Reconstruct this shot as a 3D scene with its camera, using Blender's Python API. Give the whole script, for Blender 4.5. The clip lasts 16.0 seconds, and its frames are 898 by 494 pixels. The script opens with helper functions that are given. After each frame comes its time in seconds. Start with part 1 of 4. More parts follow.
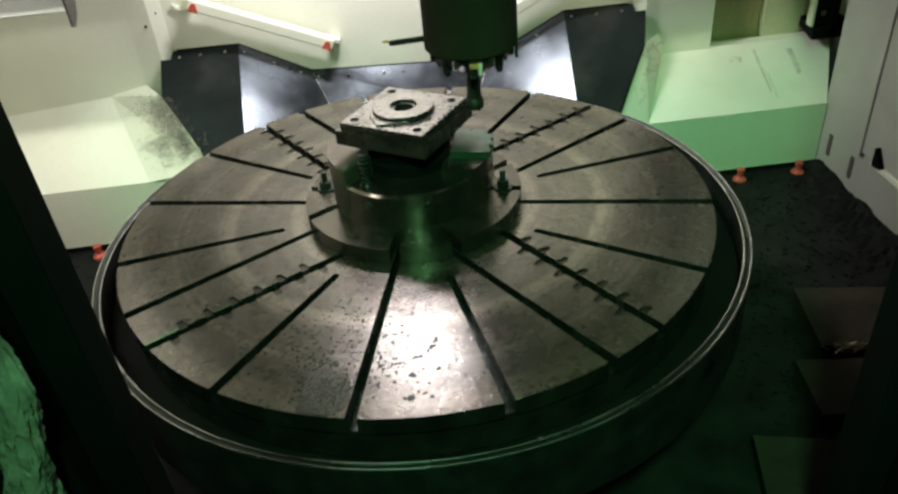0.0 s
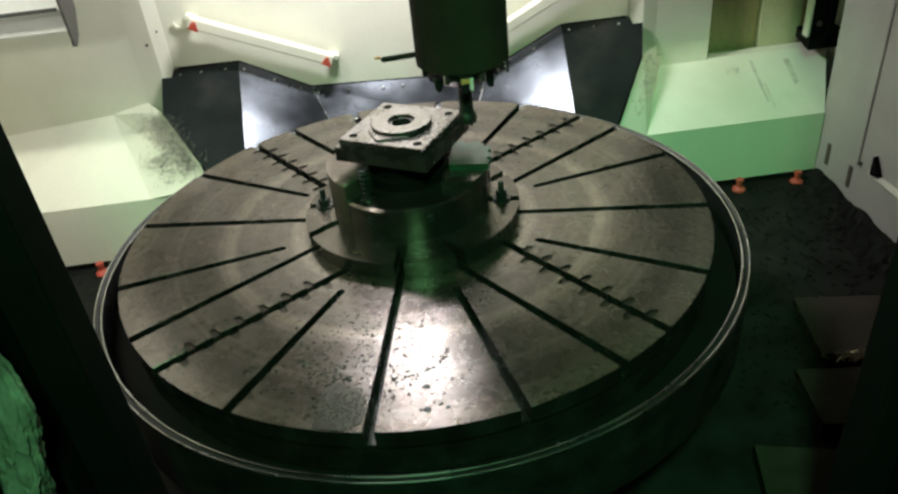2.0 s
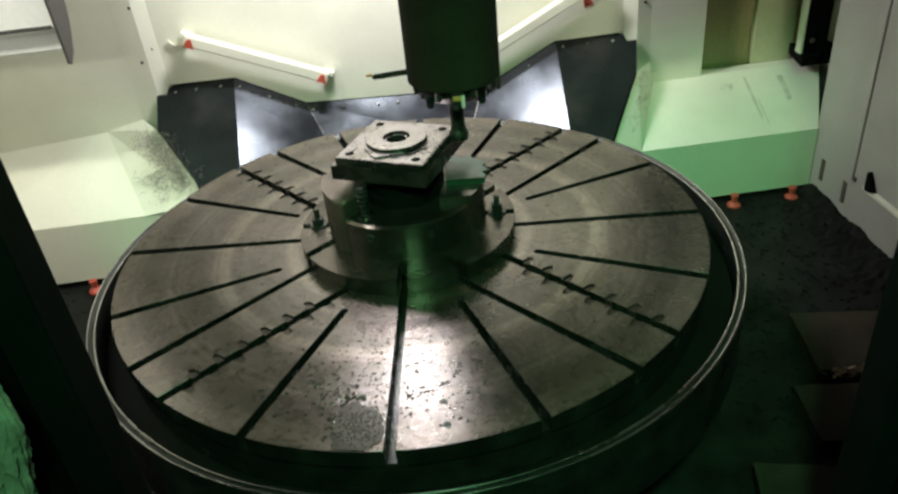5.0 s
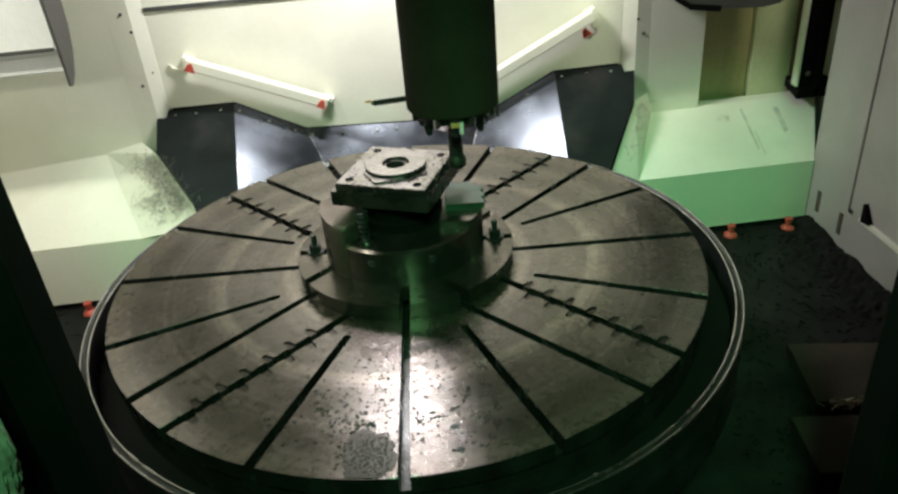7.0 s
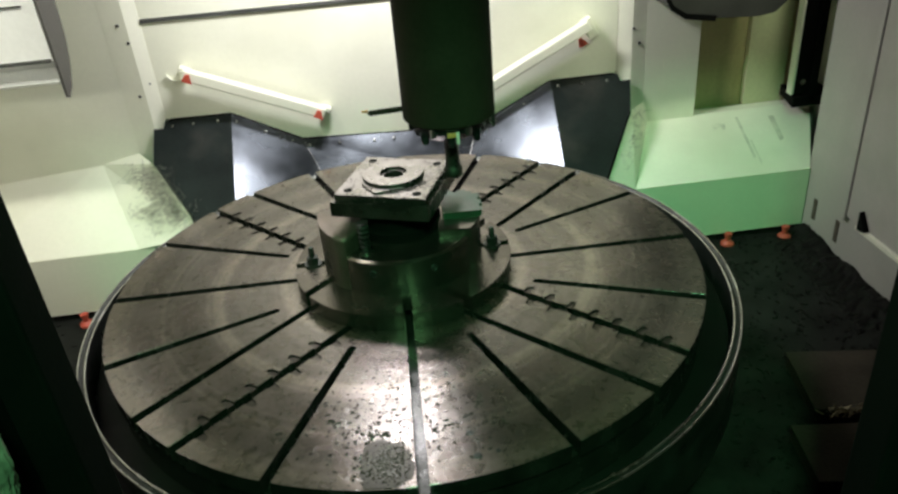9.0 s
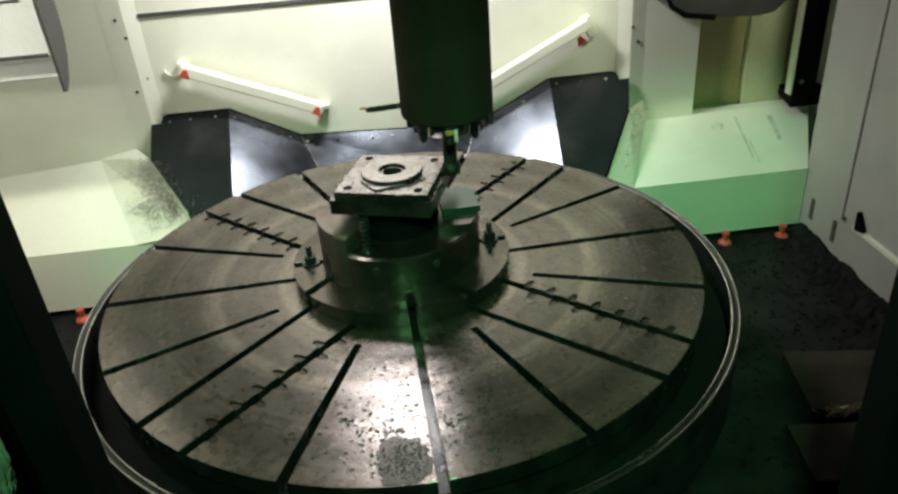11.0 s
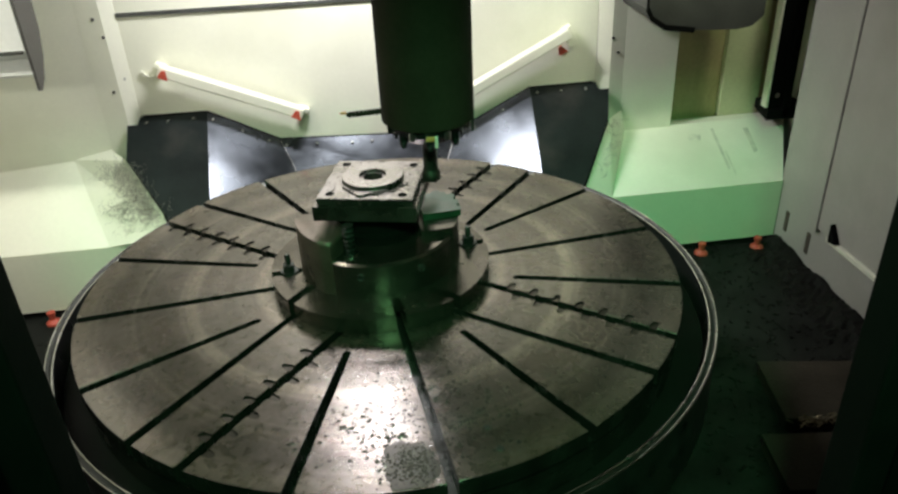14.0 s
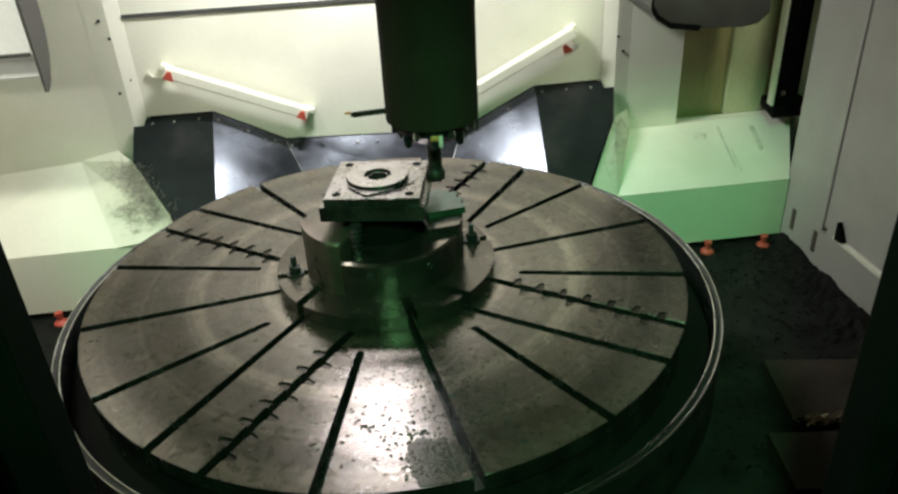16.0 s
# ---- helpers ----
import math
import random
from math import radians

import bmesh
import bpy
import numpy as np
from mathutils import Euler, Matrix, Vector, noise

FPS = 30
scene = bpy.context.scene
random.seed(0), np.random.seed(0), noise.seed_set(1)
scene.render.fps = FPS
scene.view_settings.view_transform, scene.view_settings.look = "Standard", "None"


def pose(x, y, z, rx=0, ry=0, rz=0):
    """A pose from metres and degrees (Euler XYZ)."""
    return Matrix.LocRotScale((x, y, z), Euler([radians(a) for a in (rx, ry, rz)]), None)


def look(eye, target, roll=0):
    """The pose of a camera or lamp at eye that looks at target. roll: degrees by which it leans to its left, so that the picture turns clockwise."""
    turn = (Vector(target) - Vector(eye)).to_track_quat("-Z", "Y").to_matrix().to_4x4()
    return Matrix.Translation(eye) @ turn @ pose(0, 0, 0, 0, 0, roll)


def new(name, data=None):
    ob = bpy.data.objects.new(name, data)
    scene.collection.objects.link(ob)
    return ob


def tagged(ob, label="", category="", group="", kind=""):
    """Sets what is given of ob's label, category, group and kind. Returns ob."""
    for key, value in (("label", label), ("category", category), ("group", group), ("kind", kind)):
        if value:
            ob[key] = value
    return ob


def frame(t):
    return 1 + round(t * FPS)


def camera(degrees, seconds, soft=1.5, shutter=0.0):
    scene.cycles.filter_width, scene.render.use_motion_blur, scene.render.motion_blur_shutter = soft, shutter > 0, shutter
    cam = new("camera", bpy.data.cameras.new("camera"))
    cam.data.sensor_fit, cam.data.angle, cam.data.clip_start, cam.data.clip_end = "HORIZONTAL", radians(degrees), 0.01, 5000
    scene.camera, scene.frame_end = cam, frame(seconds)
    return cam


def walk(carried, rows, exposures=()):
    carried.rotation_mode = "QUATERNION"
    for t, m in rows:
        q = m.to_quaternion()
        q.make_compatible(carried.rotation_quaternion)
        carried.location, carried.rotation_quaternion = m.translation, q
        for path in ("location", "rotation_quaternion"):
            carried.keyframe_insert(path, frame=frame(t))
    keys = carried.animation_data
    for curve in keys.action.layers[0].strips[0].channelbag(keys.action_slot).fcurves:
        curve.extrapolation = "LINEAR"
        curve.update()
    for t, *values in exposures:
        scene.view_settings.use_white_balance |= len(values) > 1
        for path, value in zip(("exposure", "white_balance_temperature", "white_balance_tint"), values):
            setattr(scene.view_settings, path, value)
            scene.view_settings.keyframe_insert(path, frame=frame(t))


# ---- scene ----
from mathutils import geometry

# ---------------------------------------------------------------- camera
cam = camera(61.3, 16.0, soft=2.5)
walk(cam, [
    (0, pose(-0.0010, -1.8204, 1.0901, 55.294, 4.480, -5.741)),
    (0.5, pose(0.0048, -1.8219, 1.0921, 55.702, 4.527, -5.345)),
    (1, pose(0.0117, -1.8264, 1.0949, 55.970, 5.084, -5.291)),
    (1.5, pose(0.0106, -1.8274, 1.0957, 56.064, 5.342, -5.503)),
    (2, pose(0.0101, -1.8289, 1.0947, 56.264, 5.151, -5.877)),
    (2.5, pose(0.0084, -1.8270, 1.0945, 56.227, 4.769, -5.933)),
    (3, pose(0.0087, -1.8258, 1.0928, 56.245, 4.840, -6.219)),
    (3.5, pose(0.0131, -1.8249, 1.0928, 56.123, 5.016, -6.321)),
    (4, pose(0.0133, -1.8241, 1.0924, 56.471, 5.154, -6.255)),
    (6.5, pose(0.0046, -1.8201, 1.0906, 58.977, 4.567, -6.198)),
    (7, pose(0.0041, -1.8198, 1.0891, 59.491, 4.293, -6.154)),
    (7.5, pose(0.0018, -1.8198, 1.0899, 59.708, 4.222, -6.319)),
    (8, pose(0.0026, -1.8196, 1.0899, 59.941, 4.320, -6.388)),
    (8.5, pose(0.0026, -1.8184, 1.0896, 60.071, 4.298, -6.452)),
    (9, pose(0.0013, -1.8193, 1.0895, 60.174, 4.393, -6.497)),
    (11.5, pose(-0.0073, -1.8130, 1.0855, 59.994, 3.626, -6.725)),
    (12, pose(-0.0109, -1.8101, 1.0838, 60.162, 3.367, -7.133)),
    (12.5, pose(-0.0107, -1.8106, 1.0846, 60.226, 3.279, -7.534)),
    (13, pose(-0.0117, -1.8120, 1.0844, 60.315, 2.901, -7.714)),
    (13.5, pose(-0.0128, -1.8115, 1.0847, 60.567, 2.477, -7.752)),
    (14, pose(-0.0145, -1.8104, 1.0845, 60.466, 2.370, -7.762)),
    (14.5, pose(-0.0135, -1.8114, 1.0847, 60.437, 2.482, -7.768)),
    (15, pose(-0.0154, -1.8096, 1.0840, 60.516, 2.474, -7.715)),
    (15.5, pose(-0.0142, -1.8100, 1.0827, 60.516, 2.842, -7.743)),
    (16, pose(-0.0108, -1.8123, 1.0851, 60.431, 2.781, -7.436)),
], exposures=[(0, 0.0), (16, 0.0)])

# turn of the rotary table about its axis, in degrees, time by time
TURN = [(0, -102.68), (0.5, -101.73), (1, -101.13), (1.5, -100.63), (2, -100.13), (2.5, -99.58), (3, -99.03), (3.5, -98.43), (4, -97.83),
        (6.5, -94.48), (7, -93.88), (7.5, -93.13), (8, -92.43), (8.5, -91.78), (9, -91.08), (11.5, -87.33), (12, -86.68), (12.5, -85.93),
        (13, -85.23), (13.5, -84.53), (14, -83.78), (14.5, -83.03), (15, -82.28), (15.5, -81.58), (16, -80.78)]

# ---------------------------------------------------------------- light
world = bpy.data.worlds.new("dim_workshop")
scene.world = world
world.use_nodes = True
world.node_tree.nodes["Background"].inputs[0].default_value = (0.5, 0.8, 0.55, 1)
world.node_tree.nodes["Background"].inputs[1].default_value = 0.02


def area_lamp(name, eye, target, sx, sy, watts, colour):
    data = bpy.data.lights.new(name, "AREA")
    data.shape, data.size, data.size_y, data.energy, data.color = "RECTANGLE", sx, sy, watts, colour
    ob = new(name, data)
    ob.matrix_world = look(eye, target)
    return ob


# work light high before the back wall, an added fill high on the left, greenish shop light through the door
area_lamp("work_light_lamp", (-0.04, 0.70, 1.20), (0.0, 1.02, 0.15), 0.31, 0.09, 23.5, (0.97, 0.96, 1.0))
side = area_lamp("side_fill_lamp", (-1.25, -0.35, 1.75), (-1.35, 1.0, 0.0), 0.5, 0.12, 7.6, (1.0, 1.0, 0.90))
side.data.spread = radians(110)
# low fill added on the left to brighten the wall under the housing
side = area_lamp("side_fill_lamp", (-1.05, -0.75, 0.95), (-1.4, 1.1, 0.15), 0.4, 0.10, 1.1, (1.0, 1.0, 0.90))
side.data.spread = radians(80)
# weak unseen fill added on the right for the upper wall
side = area_lamp("side_fill_lamp", (1.25, -0.2, 1.75), (1.12, 1.12, 0.75), 0.5, 0.12, 3.2, (0.93, 1.0, 0.78))
side.data.spread = radians(50)
shop = area_lamp("shop_light_lamp", (0.05, -2.2, 2.08), (0.9, 0.8, -0.3), 0.22, 0.25, 22, (0.26, 1.0, 0.42))
shop.data.spread = radians(110)


# ---------------------------------------------------------------- materials
def material(name, colour, rough=0.5, metal=0.0, spread=0.25, scale=8.0, fine=120.0, bump=0.02, rough_spread=0.12, stain=None, stain_scale=2.5, streak=1.0):
    m = bpy.data.materials.new(name)
    m.use_nodes = True
    nt = m.node_tree
    n, l = nt.nodes, nt.links
    p = n["Principled BSDF"]
    co = n.new("ShaderNodeTexCoord")
    big, small = n.new("ShaderNodeTexNoise"), n.new("ShaderNodeTexNoise")
    for tex, sc, det in ((big, scale, 6), (small, fine, 4)):
        tex.inputs["Scale"].default_value, tex.inputs["Detail"].default_value = sc, det
        l.new(co.outputs["Object"], tex.inputs["Vector"])
    mix = n.new("ShaderNodeMath")
    mix.operation = "MULTIPLY_ADD"
    mix.inputs[1].default_value = 0.35
    l.new(small.outputs["Fac"], mix.inputs[0])
    l.new(big.outputs["Fac"], mix.inputs[2])
    ramp = n.new("ShaderNodeValToRGB")
    ramp.color_ramp.elements[0].position, ramp.color_ramp.elements[1].position = 0.45, 0.9
    ramp.color_ramp.elements[0].color = (*[c * (1 - spread) for c in colour], 1)
    ramp.color_ramp.elements[1].color = (*[min(1, c * (1 + spread)) for c in colour], 1)
    l.new(mix.outputs[0], ramp.inputs[0])
    last = ramp.outputs[0]
    if stain:
        dirt = n.new("ShaderNodeTexNoise")
        dirt.inputs["Scale"].default_value, dirt.inputs["Detail"].default_value = stain_scale, 8
        run = n.new("ShaderNodeMapping")
        run.inputs["Scale"].default_value = (1, 1, streak)
        l.new(co.outputs["Object"], run.inputs["Vector"])
        l.new(run.outputs[0], dirt.inputs["Vector"])
        dr = n.new("ShaderNodeValToRGB")
        dr.color_ramp.elements[0].position, dr.color_ramp.elements[1].position = 0.52, 0.72
        l.new(dirt.outputs["Fac"], dr.inputs[0])
        mx = n.new("ShaderNodeMix")
        mx.data_type = "RGBA"
        l.new(dr.outputs[0], mx.inputs[0])
        l.new(last, mx.inputs[6])
        mx.inputs[7].default_value = (*stain, 1)
        last = mx.outputs[2]
    l.new(last, p.inputs["Base Color"])
    rr = n.new("ShaderNodeMapRange")
    rr.inputs[1].default_value, rr.inputs[2].default_value = 0.3, 0.7
    rr.inputs[3].default_value, rr.inputs[4].default_value = max(0.03, rough - rough_spread), min(1, rough + rough_spread)
    l.new(big.outputs["Fac"], rr.inputs[0])
    l.new(rr.outputs[0], p.inputs["Roughness"])
    p.inputs["Metallic"].default_value = metal
    bp = n.new("ShaderNodeBump")
    bp.inputs["Strength"].default_value, bp.inputs["Distance"].default_value = 0.5, bump * 0.05
    l.new(small.outputs["Fac"], bp.inputs["Height"])
    l.new(bp.outputs[0], p.inputs["Normal"])
    return m


def table_material():
    """Worn, oil-stained steel: turned rings about the axis, blotches, wet and dry patches."""
    m = bpy.data.materials.new("table_steel")
    m.use_nodes = True
    n, l = m.node_tree.nodes, m.node_tree.links
    p = n["Principled BSDF"]
    co = n.new("ShaderNodeTexCoord")

    def noise_tex(scale, detail, rough=0.55, vec=None):
        t = n.new("ShaderNodeTexNoise")
        t.inputs["Scale"].default_value, t.inputs["Detail"].default_value, t.inputs["Roughness"].default_value = scale, detail, rough
        l.new(vec or co.outputs["Object"], t.inputs["Vector"])
        return t.outputs["Fac"]

    def ramp(fac, *stops):
        r = n.new("ShaderNodeValToRGB")
        e = r.color_ramp.elements
        while len(e) < len(stops):
            e.new(0.5)
        for el, (pos, col) in zip(e, stops):
            el.position, el.color = pos, (*col, 1) if len(col) == 3 else (col[0],) * 3 + (1,)
        l.new(fac, r.inputs[0])
        return r.outputs[0]

    def mix(kind, fac, a, b):
        x = n.new("ShaderNodeMix")
        x.data_type, x.blend_type = "RGBA", kind
        if isinstance(fac, float):
            x.inputs[0].default_value = fac
        else:
            l.new(fac, x.inputs[0])
        for sock, v in ((x.inputs[6], a), (x.inputs[7], b)):
            if isinstance(v, tuple):
                sock.default_value = (*v, 1)
            else:
                l.new(v, sock)
        return x.outputs[2]

    flat = n.new("ShaderNodeVectorMath")
    flat.operation = "MULTIPLY"
    flat.inputs[1].default_value = (1, 1, 0)
    l.new(co.outputs["Object"], flat.inputs[0])
    rad = n.new("ShaderNodeVectorMath")
    rad.operation = "LENGTH"
    l.new(flat.outputs[0], rad.inputs[0])
    cyl = n.new("ShaderNodeCombineXYZ")
    l.new(rad.outputs["Value"], cyl.inputs[0])
    wide = noise_tex(11, 3, 0.5, cyl.outputs[0])
    fine = noise_tex(160, 3, 0.6, cyl.outputs[0])
    blot = noise_tex(5.5, 8, 0.68)
    spots = noise_tex(38, 6, 0.65)
    base = ramp(blot, (0.30, (0.098, 0.070, 0.061)), (0.42, (0.127, 0.098, 0.086)), (0.52, (0.098, 0.081, 0.067)), (0.62, (0.133, 0.107, 0.094)), (0.75, (0.117, 0.097, 0.082)))
    base = mix("MULTIPLY", 0.62, base, ramp(wide, (0.40, (0.70, 0.69, 0.67)), (0.50, (0.86, 0.86, 0.85)), (0.59, (1.9, 1.87, 1.80))))
    base = mix("MULTIPLY", 0.09, base, ramp(fine, (0.35, (0.6, 0.6, 0.6)), (0.65, (1.2, 1.2, 1.2))))
    base = mix("MULTIPLY", 0.30, base, ramp(spots, (0.38, (0.45, 0.38, 0.32)), (0.52, (1.0, 1.0, 1.0))))
    l.new(base, p.inputs["Base Color"])
    p.inputs["Metallic"].default_value = 0.78
    wet = ramp(noise_tex(9, 7, 0.6), (0.25, (0.6,)), (0.60, (1.0,)))
    wet = mix("MULTIPLY", 0.40, wet, ramp(wide, (0.42, (0.25,)), (0.56, (1.0,))))
    l.new(wet, p.inputs["Coat Weight"])
    p.inputs["Coat Roughness"].default_value = 0.12
    rough = mix("MIX", 0.5, ramp(blot, (0.35, (0.22,)), (0.65, (0.36,))), ramp(spots, (0.30, (0.18,)), (0.70, (0.36,))))
    l.new(rough, p.inputs["Roughness"])
    b1 = n.new("ShaderNodeBump")
    b1.inputs["Strength"].default_value, b1.inputs["Distance"].default_value = 0.30, 0.0010
    l.new(spots, b1.inputs["Height"])
    b2 = n.new("ShaderNodeBump")
    b2.inputs["Strength"].default_value, b2.inputs["Distance"].default_value = 0.12, 0.0004
    l.new(noise_tex(210, 2), b2.inputs["Height"])
    l.new(b1.outputs[0], b2.inputs["Normal"])
    l.new(b2.outputs[0], p.inputs["Normal"])
    drip = n.new("ShaderNodeBump")
    drip.inputs["Strength"].default_value, drip.inputs["Distance"].default_value = 0.55, 0.0022
    l.new(noise_tex(52, 5, 0.65), drip.inputs["Height"])
    l.new(drip.outputs[0], p.inputs["Coat Normal"])
    return m


TABLE_STEEL = table_material()
POCKET_STEEL = material("pocket_steel", (0.060, 0.050, 0.042), 0.36, 0.8)
EDGE_STEEL = material("worn_edge", (0.22, 0.20, 0.17), 0.25, 0.95, 0.4, 9, 120)
# darker steel: the shade of slots and table sides put into the colour
SHADED_STEEL = material("shaded_steel", (0.03, 0.028, 0.025), 0.22, 0.5, 0.4, 14, 150, 0.03)
DARK_STEEL = material("dark_steel", (0.035, 0.036, 0.034), 0.36, 0.6, 0.4, 14, 140)
RIM_STEEL = material("rim_steel", (0.42, 0.42, 0.40), 0.22, 1.0, 0.25, 6, 90)
CHUCK_STEEL = material("chuck_steel", (0.150, 0.130, 0.115), 0.13, 0.9, 0.35, 9, 180, 0.015)
FLANGE_STEEL = material("flange_steel", (0.095, 0.080, 0.069), 0.19, 0.8, 0.4, 12, 120, 0.03)
JAW_STEEL = material("jaw_steel", (0.112, 0.083, 0.069), 0.36, 0.6, 0.35, 16, 140, 0.05)
# green of the reflected shop light put into the jaw cap's colour
GREEN_TINTED_STEEL = material("green_tinted_steel", (0.014, 0.042, 0.024), 0.42, 0.0, 0.4, 20, 150, 0.04)
PLATE_STEEL = material("plate_steel", (0.145, 0.13, 0.122), 0.30, 0.9, 0.3, 14, 160, 0.03, 0.14, (0.14, 0.12, 0.11), 22)
PLATE_DARK = material("plate_dark", (0.095, 0.082, 0.076), 0.26, 0.85, 0.35, 18, 140, 0.04)
NOSE_STEEL = material("nose_steel", (0.045, 0.048, 0.054), 0.2, 0.8, 0.4, 14, 140)
HOLE = material("hole_black", (0.006, 0.005, 0.005), 0.9)
HOLE.node_tree.nodes["Principled BSDF"].inputs["Specular IOR Level"].default_value = 0.1
CHIP = material("chip_steel", (0.05, 0.045, 0.04), 0.35, 0.7, 0.4, 60, 300)
FILM = material("coolant_film", (0.052, 0.040, 0.031), 0.38, 0.4, 0.35, 40, 200, 0.01, 0.05)
WATER = material("coolant_drop", (0.060, 0.050, 0.042), 0.10, 0.3, 0.2, 50, 200, 0.0, 0.02)
WHITE_PAINT = material("white_paint", (0.81, 0.81, 0.66), 0.38, 0.0, 0.05, 2.2, 60, 0.006, 0.08, (0.68, 0.68, 0.53), 1.6)
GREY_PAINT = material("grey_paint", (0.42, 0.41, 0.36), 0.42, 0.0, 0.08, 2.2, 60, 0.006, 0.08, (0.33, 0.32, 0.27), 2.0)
SHOP_PAINT = material("shop_paint", (0.12, 0.17, 0.12), 0.7)
STAINED = material("stained_panel", (0.50, 0.43, 0.22), 0.45, 0.0, 0.2, 3, 60, 0.01, 0.1, (0.15, 0.115, 0.045), 5.0, 0.22)
STAINED_PALE = material("stained_pale", (0.55, 0.56, 0.34), 0.45, 0.0, 0.15, 3, 60, 0.01, 0.1, (0.36, 0.33, 0.16), 3.2)
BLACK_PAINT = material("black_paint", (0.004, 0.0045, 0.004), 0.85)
SPINDLE_BLACK = material("spindle_black", (0.026, 0.019, 0.014), 0.72, 0.0, 0.3, 6, 80, 0.01)
DARK_GREY = material("dark_grey", (0.06, 0.062, 0.055), 0.5)
RUBBER = material("rubber", (0.07, 0.066, 0.058), 0.6)
PALE_METAL = material("pale_metal", (0.84, 0.84, 0.80), 0.35, 0.0, 0.08, 3, 70, 0.006)
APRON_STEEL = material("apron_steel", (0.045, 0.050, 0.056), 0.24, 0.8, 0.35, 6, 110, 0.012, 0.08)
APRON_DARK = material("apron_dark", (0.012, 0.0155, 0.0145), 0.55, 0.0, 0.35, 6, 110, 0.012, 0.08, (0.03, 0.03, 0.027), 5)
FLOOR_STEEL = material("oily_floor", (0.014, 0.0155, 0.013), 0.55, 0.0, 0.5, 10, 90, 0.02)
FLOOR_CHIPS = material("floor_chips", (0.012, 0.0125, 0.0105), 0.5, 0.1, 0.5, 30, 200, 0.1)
TRAY = material("tray_metal", (0.039, 0.033, 0.024), 0.6, 0.0, 0.4, 8, 100, 0.05)
SLIT = material("slit_brown", (0.09, 0.075, 0.055), 0.7)
BRASS = material("brass_curls", (0.20, 0.165, 0.10), 0.35, 0.6, 0.3, 40, 200)
SWARF = material("swarf_steel", (0.26, 0.25, 0.21), 0.4, 0.6, 0.4, 30, 200)
RED = material("red_plastic", (0.52, 0.09, 0.055), 0.4)
ORANGE = material("orange_tag", (0.75, 0.27, 0.10), 0.5)
PALE = material("pale_tag", (0.95, 0.56, 0.60), 0.5)
GUTTER = material("gutter_black", (0.009, 0.009, 0.008), 0.5)
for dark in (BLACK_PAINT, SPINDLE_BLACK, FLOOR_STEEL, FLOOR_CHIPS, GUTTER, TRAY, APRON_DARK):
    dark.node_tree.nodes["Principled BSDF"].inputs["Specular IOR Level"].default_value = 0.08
DRIP = material("drip_stain", (0.62, 0.62, 0.49), 0.5, 0.0, 0.2, 30, 100)
GREEN_FILM = material("green_film", (0.27, 0.25, 0.21), 0.14, 0.0, 0.5, 14, 60, 0.1)


# ---------------------------------------------------------------- mesh helpers
def part(name, bm, mat, parent=None, label="", smooth=False):
    me = bpy.data.meshes.new(name)
    bmesh.ops.recalc_face_normals(bm, faces=bm.faces)
    bm.to_mesh(me)
    bm.free()
    me.materials.append(mat)
    if smooth:
        for f in me.polygons:
            f.use_smooth = True
        me.set_sharp_from_angle(angle=radians(35))
    ob = new(name, me)
    if parent is not None:
        ob.parent = parent
    if label:
        ob["label"] = label
    return ob


def add_box(bm, x0, x1, y0, y1, z0, z1, bevel=0.0, m=None):
    if not bevel:
        v = [Vector((x, y, z)) for z in (z0, z1) for x, y in ((x0, y0), (x1, y0), (x1, y1), (x0, y1))]
        v = [bm.verts.new(m @ p if m is not None else p) for p in v]
        for q in ((3, 2, 1, 0), (4, 5, 6, 7), (0, 1, 5, 4), (1, 2, 6, 5), (2, 3, 7, 6), (3, 0, 4, 7)):
            bm.faces.new([v[i] for i in q])
        return bm
    r = bmesh.ops.create_cube(bm, size=1)
    bmesh.ops.scale(bm, vec=(x1 - x0, y1 - y0, z1 - z0), verts=r["verts"])
    bmesh.ops.translate(bm, vec=((x0 + x1) / 2, (y0 + y1) / 2, (z0 + z1) / 2), verts=r["verts"])
    if bevel:
        es = list({e for v in r["verts"] for e in v.link_edges})
        r = bmesh.ops.bevel(bm, geom=es, offset=bevel, segments=2, affect="EDGES", profile=0.5)
    if m is not None:
        bmesh.ops.transform(bm, matrix=m, verts=list({v for v in r["verts"]}))
    return bm


def box(x0, x1, y0, y1, z0, z1, bevel=0.0, m=None):
    return add_box(bmesh.new(), x0, x1, y0, y1, z0, z1, bevel, m)


def lathe(profile, n=96, bm=None, m=None, closed=False):
    """Turns (r, z) pairs about z."""
    bm = bm or bmesh.new()
    rings = []
    for r, z in profile:
        if r < 1e-6:
            rings.append([bm.verts.new((0, 0, z))])
        else:
            rings.append([bm.verts.new((r * math.cos(2 * math.pi * i / n), r * math.sin(2 * math.pi * i / n), z)) for i in range(n)])
    pairs = list(zip(rings, rings[1:])) + ([(rings[-1], rings[0])] if closed else [])
    for a, b in pairs:
        for i in range(n):
            j = (i + 1) % n
            q = [a[i % len(a)], a[j % len(a)], b[j % len(b)], b[i % len(b)]]
            q = list(dict.fromkeys(q))
            if len(q) > 2:
                bm.faces.new(q)
    if m is not None:
        bmesh.ops.transform(bm, matrix=m, verts=[v for r in rings for v in r])
    return bm


